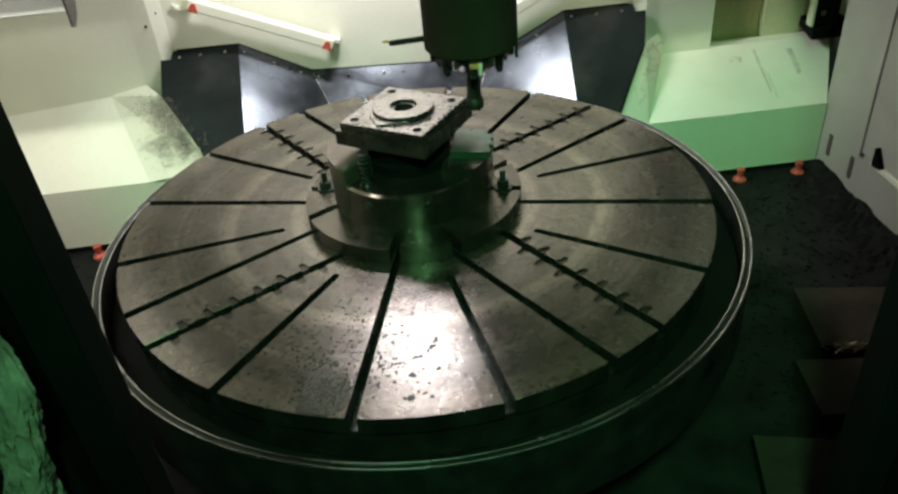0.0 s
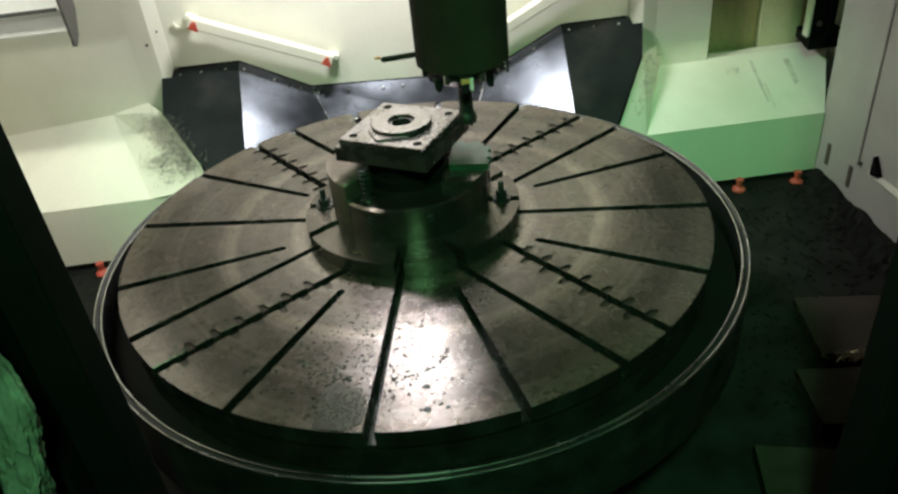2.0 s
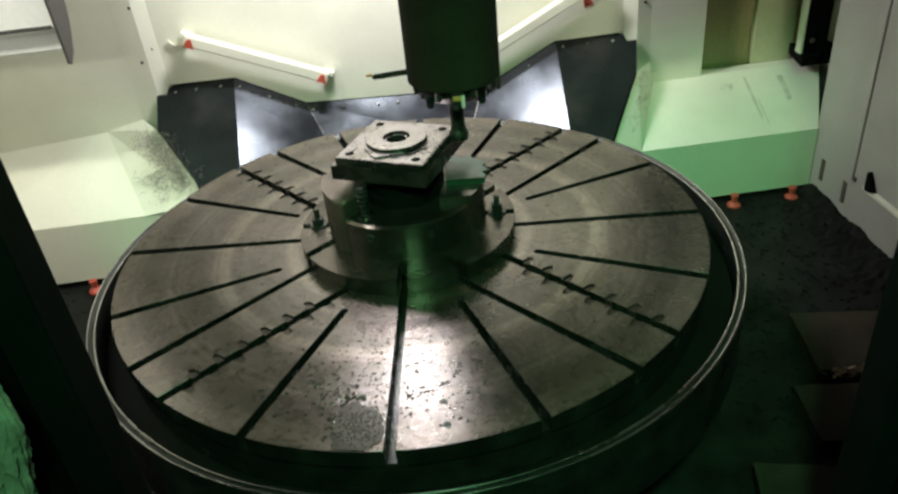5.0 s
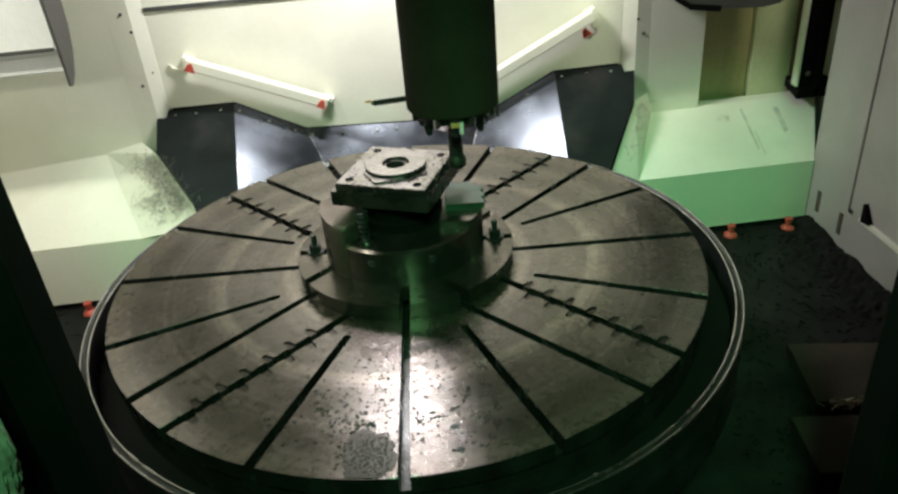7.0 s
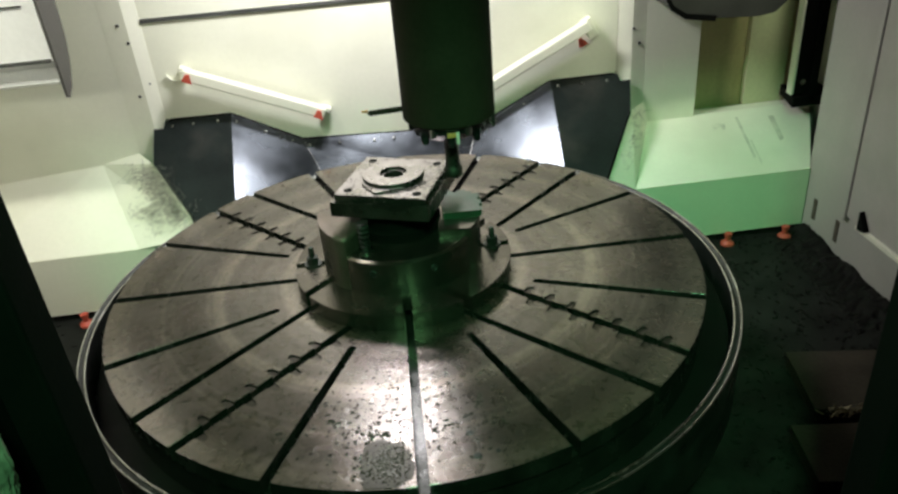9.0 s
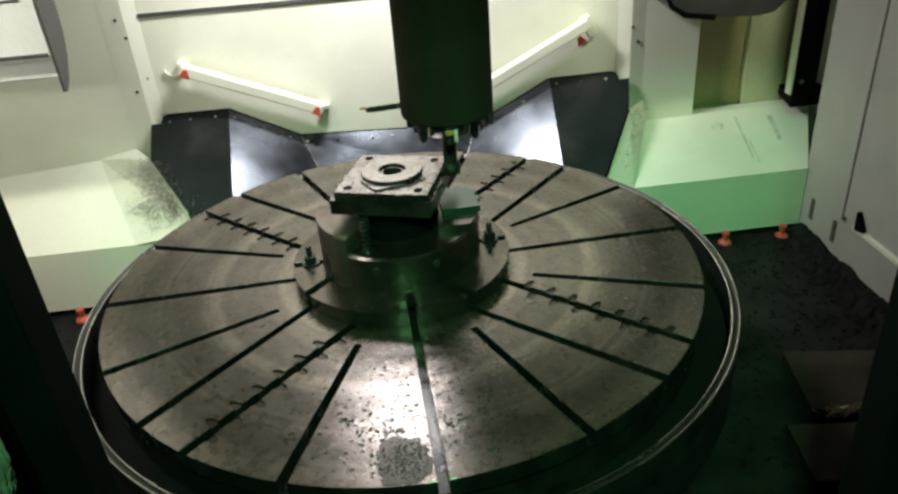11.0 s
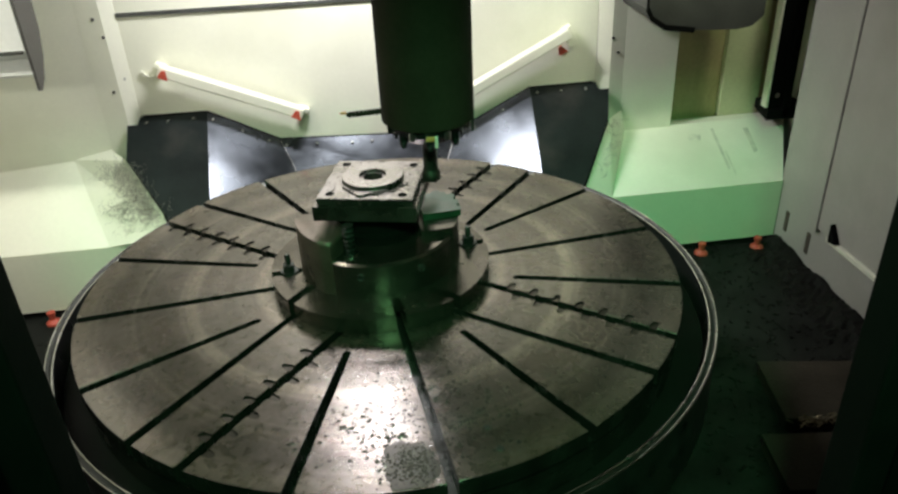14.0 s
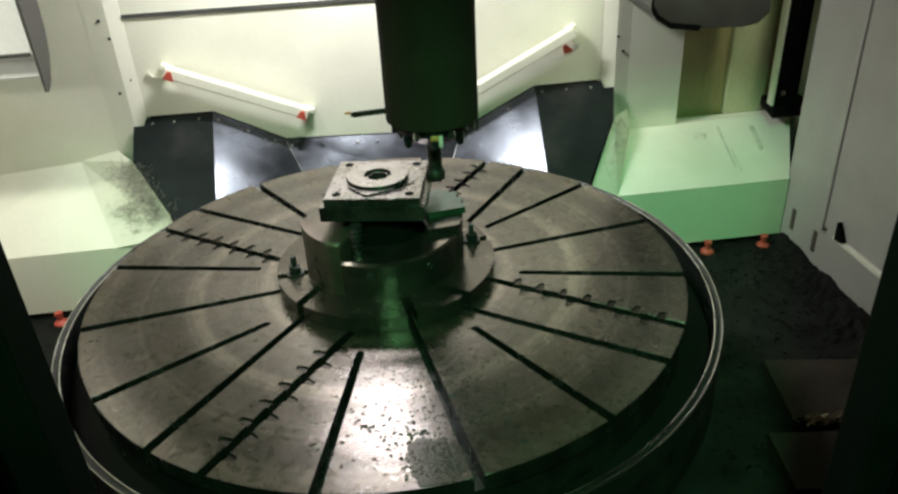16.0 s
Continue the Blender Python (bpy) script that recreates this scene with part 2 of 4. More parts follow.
def prism(outline, z0, z1, bm=None, m=None):
    """A solid from a flat outline, drawn out in z."""
    bm = bm or bmesh.new()
    a = [bm.verts.new((x, y, z0)) for x, y in outline]
    b = [bm.verts.new((x, y, z1)) for x, y in outline]
    bm.faces.new(a[::-1])
    bm.faces.new(b)
    k = len(a)
    for i in range(k):
        bm.faces.new((a[i], a[(i + 1) % k], b[(i + 1) % k], b[i]))
    if m is not None:
        bmesh.ops.transform(bm, matrix=m, verts=a + b)
    return bm


def sheet(points, thick, normal):
    """A flat plate with the given corners, thickened against its normal."""
    bm = bmesh.new()
    nv = Vector(normal).normalized() * thick
    a = [bm.verts.new(Vector(p)) for p in points]
    b = [bm.verts.new(Vector(p) - nv) for p in points]
    bm.faces.new(a)
    bm.faces.new(b[::-1])
    k = len(a)
    for i in range(k):
        bm.faces.new((a[i], b[i], b[(i + 1) % k], a[(i + 1) % k]))
    return bm


def empty(name, m=None):
    ob = new(name)
    if m is not None:
        ob.matrix_world = m
    return ob


# ---------------------------------------------------------------- rotary table
R_TABLE, SLOT, PAIR = 0.80, 0.011, 0.0745


def slot_list():
    """direction angle, side offset, inner radius, has cross pockets"""
    out = []
    for q in range(4):
        a = 90 * q
        out += [(a, 0.0, 0.17, False), (a + 22.5, 0.0, 0.372, False), (a + 45, -PAIR, 0.22, False), (a + 45, PAIR, 0.22, True), (a + 67.5, 0.0, 0.372, False)]
    return out


POCKETS = {-1: [0.385 + 0.064 * k for k in range(6)], 1: [0.353 + 0.064 * k for k in range(7)]}


def pocket(u, side):
    w, l = 0.0098, 0.040
    edge = [(u - w, SLOT)] + [(u - w * math.cos(a), l - w + w * math.sin(a)) for a in [math.pi / 5 * k for k in range(6)]] + [(u + w, SLOT)]
    return [(x, side * y) for x, y in edge]


def arc(pts, p, q):
    a0, a1 = math.atan2(p[1], p[0]), math.atan2(q[1], q[0])
    while a1 < a0:
        a1 += 2 * math.pi
    n = max(2, int((a1 - a0) / 0.03))
    for k in range(1, n):
        a = a0 + (a1 - a0) * k / n
        pts.append((R_TABLE * math.cos(a), R_TABLE * math.sin(a)))


def table_outline():
    slots = sorted(slot_list(), key=lambda s: s[0] + math.degrees(math.asin(s[1] / R_TABLE)))
    pts, prev, first, floors = [], None, None, []
    for ang, off, rin, notched in slots:
        d = Vector((math.cos(radians(ang)), math.sin(radians(ang))))
        s = Vector((-d.y, d.x))

        def at(u, v):
            p = d * u + s * (off + v)
            return (p.x, p.y)
        lo = at(math.sqrt(R_TABLE ** 2 - (off - SLOT) ** 2), -SLOT)
        hi = at(math.sqrt(R_TABLE ** 2 - (off + SLOT) ** 2), SLOT)
        if prev is not None:
            arc(pts, prev, lo)
        else:
            first = lo
        pts.append(lo)
        if notched:
            for u in reversed(POCKETS[-1]):
                edge = [at(*p) for p in reversed(pocket(u, -1))]
                pts += edge
                floors.append(edge)
        for k in range(7):
            a = math.pi / 6 * k
            pts.append(at(rin - SLOT * math.sin(a), -SLOT * math.cos(a)))
        if notched:
            for u in POCKETS[1]:
                edge = [at(*p) for p in pocket(u, 1)]
                pts += edge
                floors.append(edge)
        pts.append(hi)
        prev = hi
    arc(pts, prev, first)
    return pts, floors


rotary_table = tagged(empty("rotary_table"), "large round steel rotary table with T-slots, wet with coolant", "rotary table")
outline, floors = table_outline()
top = prism(outline, -0.044, -0.0012)
worn = [e for e in top.edges if min(v.co.z for v in e.verts) > -0.01]
bmesh.ops.bevel(top, geom=worn, offset=0.0014, segments=1, affect="EDGES")
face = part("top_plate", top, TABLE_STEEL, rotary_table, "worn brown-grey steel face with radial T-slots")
face.data.materials.append(SHADED_STEEL)
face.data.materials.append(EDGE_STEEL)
# upright faces take the shade-coloured steel, small bevels the worn edge
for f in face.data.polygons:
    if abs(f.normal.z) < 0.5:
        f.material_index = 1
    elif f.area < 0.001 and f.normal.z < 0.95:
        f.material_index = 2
for edge in floors:
    bm = prism(edge, -0.044, -0.0055)
    part("pocket_floor", bm, POCKET_STEEL, rotary_table)
part("skirt", lathe([(0.0, -0.0445), (0.793, -0.0445), (0.793, -0.125), (0, -0.125)], 160), SHADED_STEEL, rotary_table, "oily table body, coloured dark as if in shade", True)
RING = pose(0.0, 0.008, 0)    # the ring runs a little out of true
part("gutter", lathe([(0.0, -0.126), (0.859, -0.132), (0.859, -0.20), (0, -0.20)], 160, m=RING), GUTTER, rotary_table, "near-black gutter floor", True)
part("splash_ring", lathe([(0.863, -0.056), (0.875, -0.056), (0.879, -0.053), (0.883, -0.053), (0.885, -0.24), (0.861, -0.24)], 192, m=RING, closed=True), DARK_STEEL, rotary_table, "dark sheet steel splash ring", True)
for r0, z0, rr in ((0.8645, -0.0535, 0.0032), (0.8810, -0.0505, 0.0024)):
    ring = [(r0 + rr * math.cos(a), z0 + rr * math.sin(a)) for a in [math.pi / 4 * i for i in range(8)]]
    part("rim_bead", lathe(ring, 192, m=RING, closed=True), RIM_STEEL, rotary_table, "bright rolled steel rim", True)
# flat dark discs stand for the dark of small pits in the face
for r0, a0, rr in ((0.683, 8.7, 0.007), (0.748, 8.5, 0.0085), (0.749, 11.7, 0.005)):
    m = pose(r0 * math.cos(radians(a0)), r0 * math.sin(radians(a0)), 0)
    part("pit_disc", lathe([(0, 0.0004), (rr * 0.8, 0.0004), (rr, -0.001), (rr, -0.004), (0, -0.004)], 20, m=m), DARK_STEEL, rotary_table, "dark disc standing for a small round pit", True)
rim_mark = RING @ pose(0, 0, 0, 0, 0, 24.5)
part("weld_bead", box(0.861, 0.871, -0.006, 0.006, -0.056, -0.047, 0.002, rim_mark), RIM_STEEL, rotary_table)

# film of coolant with drops, drying on the face
rng = random.Random(4)


def over_slot(x, y):
    for ang, off, rin, notched in slot_list():
        c, q = math.cos(radians(ang)), math.sin(radians(ang))
        if x * c + y * q > rin - 0.015 and abs(-x * q + y * c - off) < (0.045 if notched else 0.015):
            return True
    return False



def puddle(r0, a0, size, stretch, seed):
    rp = random.Random(seed)
    cx, cy = r0 * math.cos(radians(a0)), r0 * math.sin(radians(a0))
    edge = []
    ph = [rp.uniform(0, 6.28) for _ in range(4)]
    for i in range(72):
        a = 2 * math.pi * i / 72
        r = size * (1 + 0.14 * math.sin(2 * a + ph[0]) + 0.09 * math.sin(3 * a + ph[1]) + 0.05 * math.sin(5 * a + ph[2]) + 0.035 * math.sin(11 * a + ph[3]) + rp.uniform(-0.025, 0.025))
        p = Vector((cx + r * math.cos(a), cy + r * stretch * math.sin(a)))
        if p.length > 0.797:
            p *= 0.797 / p.length
        edge.append((p.x, p.y))
    return prism(edge, -0.0011, 0.0003)


part("coolant_patch", puddle(0.742, -5.4, 0.062, 0.95, 3), FILM, rotary_table, "dark wet coolant patch with drops")
drops = bmesh.new()
for i in range(1500):
    if i < 420:
        r0, a0, sz = 0.738, -5.2, rng.uniform(0.0010, 0.0030)
        x, y = r0 * math.cos(radians(a0)) + rng.gauss(0, 0.027), r0 * math.sin(radians(a0)) + rng.gauss(0, 0.025)
    else:
        r0, a0, sz = rng.triangular(0.40, 0.79, 0.62), rng.gauss(-4, 10), 0.0008 + 0.0034 * rng.random() ** 3
        if i > 1420:
            a0 = rng.choice((rng.uniform(2, 14), rng.uniform(-22, -5)))
            r0, sz = 0.655 - 0.0000045 * (a0 + 3) ** 4 * 0.2 + rng.gauss(0, 0.006), rng.uniform(0.0018, 0.0042)
        x, y = r0 * math.cos(radians(a0)), r0 * math.sin(radians(a0))
    if math.hypot(x, y) > 0.79 or over_slot(x, y):
        continue
    m = Matrix.Translation((x, y, 0.0002 if i < 420 else -0.001)) @ Matrix.Rotation(rng.uniform(0, 3.1), 4, "Z") @ Matrix.Diagonal((1, rng.uniform(0.7, 1.7), 0.40, 1))
    rings = [[drops.verts.new(m @ Vector((sz * c * math.cos(q), sz * c * math.sin(q), sz * h))) for q in [k * math.pi / 4 for k in range(8)]] for c, h in ((1.0, 0.0), (0.75, 0.66))]
    tip = drops.verts.new(m @ Vector((0, 0, sz)))
    for k in range(8):
        drops.faces.new((rings[0][k], rings[0][(k + 1) % 8], rings[1][(k + 1) % 8], rings[1][k]))
        drops.faces.new((rings[1][k], rings[1][(k + 1) % 8], tip))
tagged(part("coolant_spray", drops, WATER, rotary_table, "scattered clear coolant drops", True), kind="stuff")
chips = bmesh.new()
for i in range(130):
    r0, a0 = rng.triangular(0.30, 0.78, 0.45), rng.uniform(0, 360) if i < 60 else rng.gauss(-14, 18)
    if over_slot(r0 * math.cos(radians(a0)), r0 * math.sin(radians(a0))):
        continue
    m = pose(r0 * math.cos(radians(a0)), r0 * math.sin(radians(a0)), -0.0004, rng.uniform(-20, 20), rng.uniform(-20, 20), rng.uniform(0, 360))
    l, w = rng.uniform(0.0012, 0.0035), rng.uniform(0.0005, 0.0012)
    add_box(chips, -l, l, -w, w, -0.0005, 0.0006, 0, m)
tagged(part("chips", chips, CHIP, rotary_table, "small dark metal chips"), kind="stuff")

# ---------------------------------------------------------------- chuck on the table
chuck = tagged(empty("chuck"), "round dark steel chuck with slotted base flange bolted onto the table", "chuck")
FL, RF, RB = 0.043, 0.296, 0.206


def flange_outline():
    cuts = []
    for q in range(4):
        cuts.append((90 * q, 0.0))
        cuts.append((90 * q + 45, -PAIR))
    cuts.sort(key=lambda c: c[0] + math.degrees(math.asin(c[1] / RF)))
    pts, prev, first = [], None, None
    hw, inner = 0.0125, 0.222
    for ang, off in cuts:
        d = Vector((math.cos(radians(ang)), math.sin(radians(ang))))
        s = Vector((-d.y, d.x))

        def at(u, v):
            p = d * u + s * (off + v)
            return (p.x, p.y)
        u_in = math.sqrt(inner ** 2 - off ** 2)
        lo, hi = at(math.sqrt(RF ** 2 - (off - hw) ** 2), -hw), at(math.sqrt(RF ** 2 - (off + hw) ** 2), hw)
        if prev is not None:
            a0, a1 = math.atan2(prev[1], prev[0]), math.atan2(lo[1], lo[0])
            while a1 < a0:
                a1 += 2 * math.pi
            pts += [(RF * math.cos(a0 + (a1 - a0) * i / 12), RF * math.sin(a0 + (a1 - a0) * i / 12)) for i in range(1, 12)]
        else:
            first = lo
        pts += [lo] + [at(u_in - hw * math.sin(math.pi / 6 * i), -hw * math.cos(math.pi / 6 * i)) for i in range(7)] + [hi]
        prev = hi
    a0, a1 = math.atan2(prev[1], prev[0]), math.atan2(first[1], first[0])
    while a1 < a0:
        a1 += 2 * math.pi
    pts += [(RF * math.cos(a0 + (a1 - a0) * i / 12), RF * math.sin(a0 + (a1 - a0) * i / 12)) for i in range(1, 12)]
    return pts


part("base_flange", prism(flange_outline(), -0.001, FL), FLANGE_STEEL, chuck, "slotted steel base flange")
part("body", lathe([(0, FL), (RB - 0.001, FL), (RB - 0.001, 0.133), (RB - 0.008, 0.139), (0.10, 0.139), (0.095, 0.132), (0, 0.132)], 128), CHUCK_STEEL, chuck, "turned dark steel chuck body", True)
# post made wide and black to give the shadow between plate and body
part("centre_post", lathe([(0, 0.13), (0.112, 0.13), (0.112, 0.165), (0.100, 0.17), (0.100, 0.222), (0, 0.222)], 48), BLACK_PAINT, chuck, "centre post, black for the shadow under the plate", True)
m = pose(0, 0, 0, 0, 0, -72)
half = 29
o = [(0.214 * math.cos(radians(q)), 0.214 * math.sin(radians(q))) for q in range(-half + 4, half - 3, 3)]
o += [(0.206 * math.cos(radians(half)), 0.206 * math.sin(radians(half))), (0.196 * math.cos(radians(half)), 0.196 * math.sin(radians(half))), (0.112, 0.058), (0.104, 0.045), (0.104, -0.045), (0.112, -0.058)]
o += [(0.196 * math.cos(radians(half)), -0.196 * math.sin(radians(half))), (0.206 * math.cos(radians(half)), -0.206 * math.sin(radians(half)))]
bm = prism(o, FL, 0.190)
es = [e for e in bm.edges if min(v.co.z for v in e.verts) > 0.189]
bmesh.ops.bevel(bm, geom=es, offset=0.014, segments=4, affect="EDGES", profile=0.5)
bmesh.ops.transform(bm, matrix=m, verts=bm.verts)
part("jaw", bm, JAW_STEEL, chuck, "brown-grey cast jaw with rounded top", True)
m = pose(0, 0, 0, 0, 0, 90)
o = [(0.100, -0.100), (0.182, -0.102), (0.200, -0.075), (0.213, -0.040), (0.217, -0.010), (0.217, 0.084), (0.105, 0.084)]
jaw = part("jaw", prism(o, FL, 0.158, None, m), FLANGE_STEEL, chuck, "dark stepped jaw with green-tinted top")
o = [(0.118, -0.042), (0.220, -0.044), (0.224, -0.022), (0.217, -0.020), (0.217, -0.006), (0.226, -0.004), (0.226, 0.018), (0.218, 0.020), (0.218, 0.036), (0.225, 0.038), (0.224, 0.060), (0.205, 0.062), (0.205, 0.078), (0.190, 0.078), (0.190, 0.092), (0.168, 0.090), (0.166, 0.080), (0.152, 0.082), (0.150, 0.096), (0.118, 0.094)]
part("jaw_cap", prism(o, 0.158, 0.176, None, m), GREEN_TINTED_STEEL, jaw, "toothed jaw cap, tinted for reflected green light")
for a in (-35, 142, 232):
    m = pose(0.158 * math.cos(radians(a)), 0.158 * math.sin(radians(a)), 0)
    prof = [(0, 0.138), (0.0155, 0.138)]
    for i in range(6):
        z = 0.143 + i * 0.0135
        prof += [(0.0155, z), (0.0110, z + 0.003), (0.0110, z + 0.008), (0.0155, z + 0.011)]
    prof += [(0.0155, 0.222), (0, 0.222)]
    stud = part("support_stud", lathe(prof, 20, m=m), DARK_STEEL, chuck, "threaded support stud", True)
    part("washer", lathe([(0.015, 0.139), (0.021, 0.139), (0.021, 0.1445), (0.015, 0.1445)], 24, m=m, closed=True), RIM_STEEL, stud, "bright washer", True)
for a in (-90, 90):
    m = pose(0.248 * math.cos(radians(a)), 0.248 * math.sin(radians(a)), 0)
    bolt = part("clamp_bolt", lathe([(0, 0), (0.008, 0), (0.008, 0.094), (0.006, 0.097), (0, 0.097)], 16, m=m), DARK_STEEL, chuck, "dark T-slot bolt", True)
    part("nut", lathe([(0, FL + 0.005), (0.017, FL + 0.005), (0.017, FL + 0.024), (0.013, FL + 0.026), (0, FL + 0.026)], 6, m=m), DARK_STEEL, bolt)
    part("washer", lathe([(0, FL), (0.024, FL), (0.024, FL + 0.005), (0, FL + 0.005)], 24, m=m), DARK_STEEL, bolt, "", True)
for a, z in ((22, 0.105), (-22, 0.105), (-60, 0.10)):
    m = pose(0, 0, z, 0, 0, a) @ pose(RB - 0.004, 0, 0, 0, 90, 0)
    part("key_hole", lathe([(0, 0.003), (0.006, 0.003), (0.008, 0.005), (0.010, 0.003), (0.010, -0.01), (0, -0.01)], 20, m=m), DARK_STEEL, chuck, "", True)

# ---------------------------------------------------------------- workpiece
plate = tagged(empty("workpiece"), "square machined steel flange plate with round boss and bored hole", "workpiece")


def square_with_hole(half, z0, z1, hole):
    """A square plate pierced by a round hole."""
    bm = bmesh.new()
    n = 64
    rings = []
    for z in (z0, z1):
        inner = [bm.verts.new((hole * math.cos(2 * math.pi * i / n), hole * math.sin(2 * math.pi * i / n), z)) for i in range(n)]
        outer = []
        for i in range(n):
            c, s = math.cos(2 * math.pi * i / n), math.sin(2 * math.pi * i / n)
            q = half / max(abs(c), abs(s))
            outer.append(bm.verts.new((q * c, q * s, z)))
        rings.append((inner, outer))
    for i in range(n):
        j = (i + 1) % n
        (a, b), (c, d) = rings
        bm.faces.new((a[i], b[i], b[j], a[j]))
        bm.faces.new((c[i], c[j], d[j], d[i]))
        bm.faces.new((a[i], a[j], c[j], c[i]))
        bm.faces.new((b[i], d[i], d[j], b[j]))
    return bm


part("lower_step", square_with_hole(0.1305, 0.222, 0.2605, 0.03), PLATE_DARK, plate, "unmachined dark lower edge")
part("upper_step", square_with_hole(0.120, 0.2612, 0.2775, 0.03), PLATE_STEEL, plate, "freshly machined bright plate")
part("chamfer_plate", square_with_hole(0.1175, 0.2775, 0.2785, 0.03), PLATE_STEEL, plate)
part("boss", lathe([(0.0255, 0.25), (0.0255, 0.284), (0.034, 0.284), (0.034, 0.2905), (0.036, 0.292), (0.078, 0.292), (0.080, 0.290), (0.080, 0.279), (0.086, 0.2788), (0.086, 0.250)], 72, closed=True), PLATE_STEEL, plate, "raised round boss with bored hole", True)
lobe = [(0.0795 * math.cos(radians(a)), 0.0795 * math.sin(radians(a))) for a in range(40, -41, -5)]
lobe += [(0.088 * math.cos(radians(a)), 0.088 * math.sin(radians(a))) for a in (-44, -38)] + [(0.106, -0.006), (0.108, 0.0), (0.106, 0.006)]
lobe += [(0.088 * math.cos(radians(a)), 0.088 * math.sin(radians(a))) for a in (38, 44)]
part("boss_lobe", prism(lobe, 0.2780, 0.2835, None, pose(0, 0, 0, 0, 0, -97.5)), PLATE_STEEL, plate, "thin machined step under the boss")
# no holes cut: black discs carry the dark inside the bolt holes
for sx in (-1, 1):
    for sy in (-1, 1):
        m = pose(sx * 0.092, sy * 0.092, 0)
        part("bolt_hole", lathe([(0, 0.2789), (0.0085, 0.2789), (0.0105, 0.2795), (0.0115, 0.2789), (0.0115, 0.27), (0, 0.27)], 24, m=m), HOLE, plate, "dark drilled bolt hole", True)
swirl = bmesh.new()
for i in range(240):
    x, y = rng.uniform(-0.115, 0.115), rng.uniform(-0.115, 0.115)
    if math.hypot(x, y) < 0.084 and rng.random() < 0.9:
        continue
    m = pose(x, y, 0.2787, rng.uniform(-25, 25), rng.uniform(-25, 25), rng.uniform(0, 360))
    l, w = rng.uniform(0.001, 0.0035), rng.uniform(0.0004, 0.0011)
    add_box(swirl, -l, l, -w, w, -0.0004, 0.0008, 0, m)
tagged(part("chips", swirl, CHIP, plate, "fine milling chips"), kind="stuff")
curl = bmesh.new()
for i in range(30):
    a = 0.4 + i * 0.055
    r = 0.094 + 0.004 * math.sin(i * 0.7)
    add_box(curl, -0.003, 0.003, -0.0012, 0.0012, 0, 0.0025, 0, pose(r * math.cos(a - 2.3), r * math.sin(a - 2.3), 0.2786, 0, 0, math.degrees(a - 2.3) + 90))
part("chip_curl", curl, CHIP, plate, "dark chip line beside the boss")

# ---------------------------------------------------------------- spindle
spindle = tagged(empty("spindle"), "black vertical milling spindle with nose ring, tool holder and cutter", "spindle")
part("quill", lathe([(0, 0.0), (0.108, 0.0), (0.1155, 0.006), (0.116, 0.012), (0.116, 1.769), (0, 1.769)], 96), SPINDLE_BLACK, spindle, "matt black cylindrical quill", True)
part("nose", lathe([(0, -0.048), (0.045, -0.048), (0.062, -0.046), (0.074, -0.040), (0.084, -0.026), (0.094, -0.020), (0.098, -0.008), (0.104, -0.004), (0.105, 0.001), (0, 0.001)], 64), NOSE_STEEL, spindle, "dark glossy steel nose ring", True)
for i in range(14):
    a = radians(360 / 14 * i + 9)
    if i % 2 == 0:
        m = pose(0.082 * math.cos(a), 0.082 * math.sin(a), 0)
        part("coolant_nozzle", lathe([(0, -0.054), (0.007, -0.054), (0.010, -0.046), (0.0125, -0.030), (0.0125, -0.012), (0, -0.012)], 14, m=m), NOSE_STEEL, spindle, "dark coolant nozzle", True)
    else:
        m = pose(0.099 * math.cos(a), 0.099 * math.sin(a), 0)
        part("nose_bolt", lathe([(0, -0.024), (0.0065, -0.024), (0.0078, -0.021), (0.0078, -0.002), (0, -0.002)], 8, m=m), RIM_STEEL, spindle, "bright bolt head")
part("tool_holder", lathe([(0, -0.098), (0.019, -0.098), (0.0185, -0.07), (0.022, -0.066), (0.022, -0.052), (0.026, -0.048), (0.026, -0.032), (0, -0.032)], 40), DARK_STEEL, spindle, "dark cylindrical tool holder", True)
cutter = part("cutter", lathe([(0, -0.168), (0.020, -0.168), (0.0248, -0.164), (0.0248, -0.146), (0.021, -0.140), (0.0185, -0.128), (0.0185, -0.098), (0, -0.098)], 40), CHIP, spindle, "dark indexable milling cutter", True)
for i in range(4):
    part("insert", box(0.0225, 0.0252, -0.003, 0.003, -0.1685, -0.156, 0.0006, pose(0, 0, 0, 0, 0, 90 * i + 20)), RIM_STEEL, cutter, "carbide insert")
hose = [(0, 0), (0.0075, 0.0)]
for i in range(9):
    hose += [(0.0078, 0.002 + i * 0.0095), (0.0078, 0.007 + i * 0.0095), (0.0055, 0.0085 + i * 0.0095), (0.0055, 0.010 + i * 0.0095)]
part("hose", lathe(hose + [(0.004, 0.090), (0, 0.090)], 14, m=pose(-0.112, 0.01, 0.026, 0, -92, 0)), SPINDLE_BLACK, spindle, "ribbed dark coolant hose", True)
part("hose_tip", lathe([(0, 0), (0.0045, 0.0), (0.003, 0.016), (0, 0.016)], 10, m=pose(-0.201, 0.01, 0.029, 0, -92, 0)), ORANGE, spindle, "orange nozzle tip", True)
part("side_pin", lathe([(0, -0.032), (0.004, -0.032), (0.0045, 0.012), (0, 0.012)], 12, m=pose(0.108, -0.03, 0.0)), DARK_STEEL, spindle, "", True)
tag = part("tag", box(-0.016, 0.005, -0.1005, -0.090, -0.024, -0.012, 0.001), ORANGE, spindle, "small orange tag")
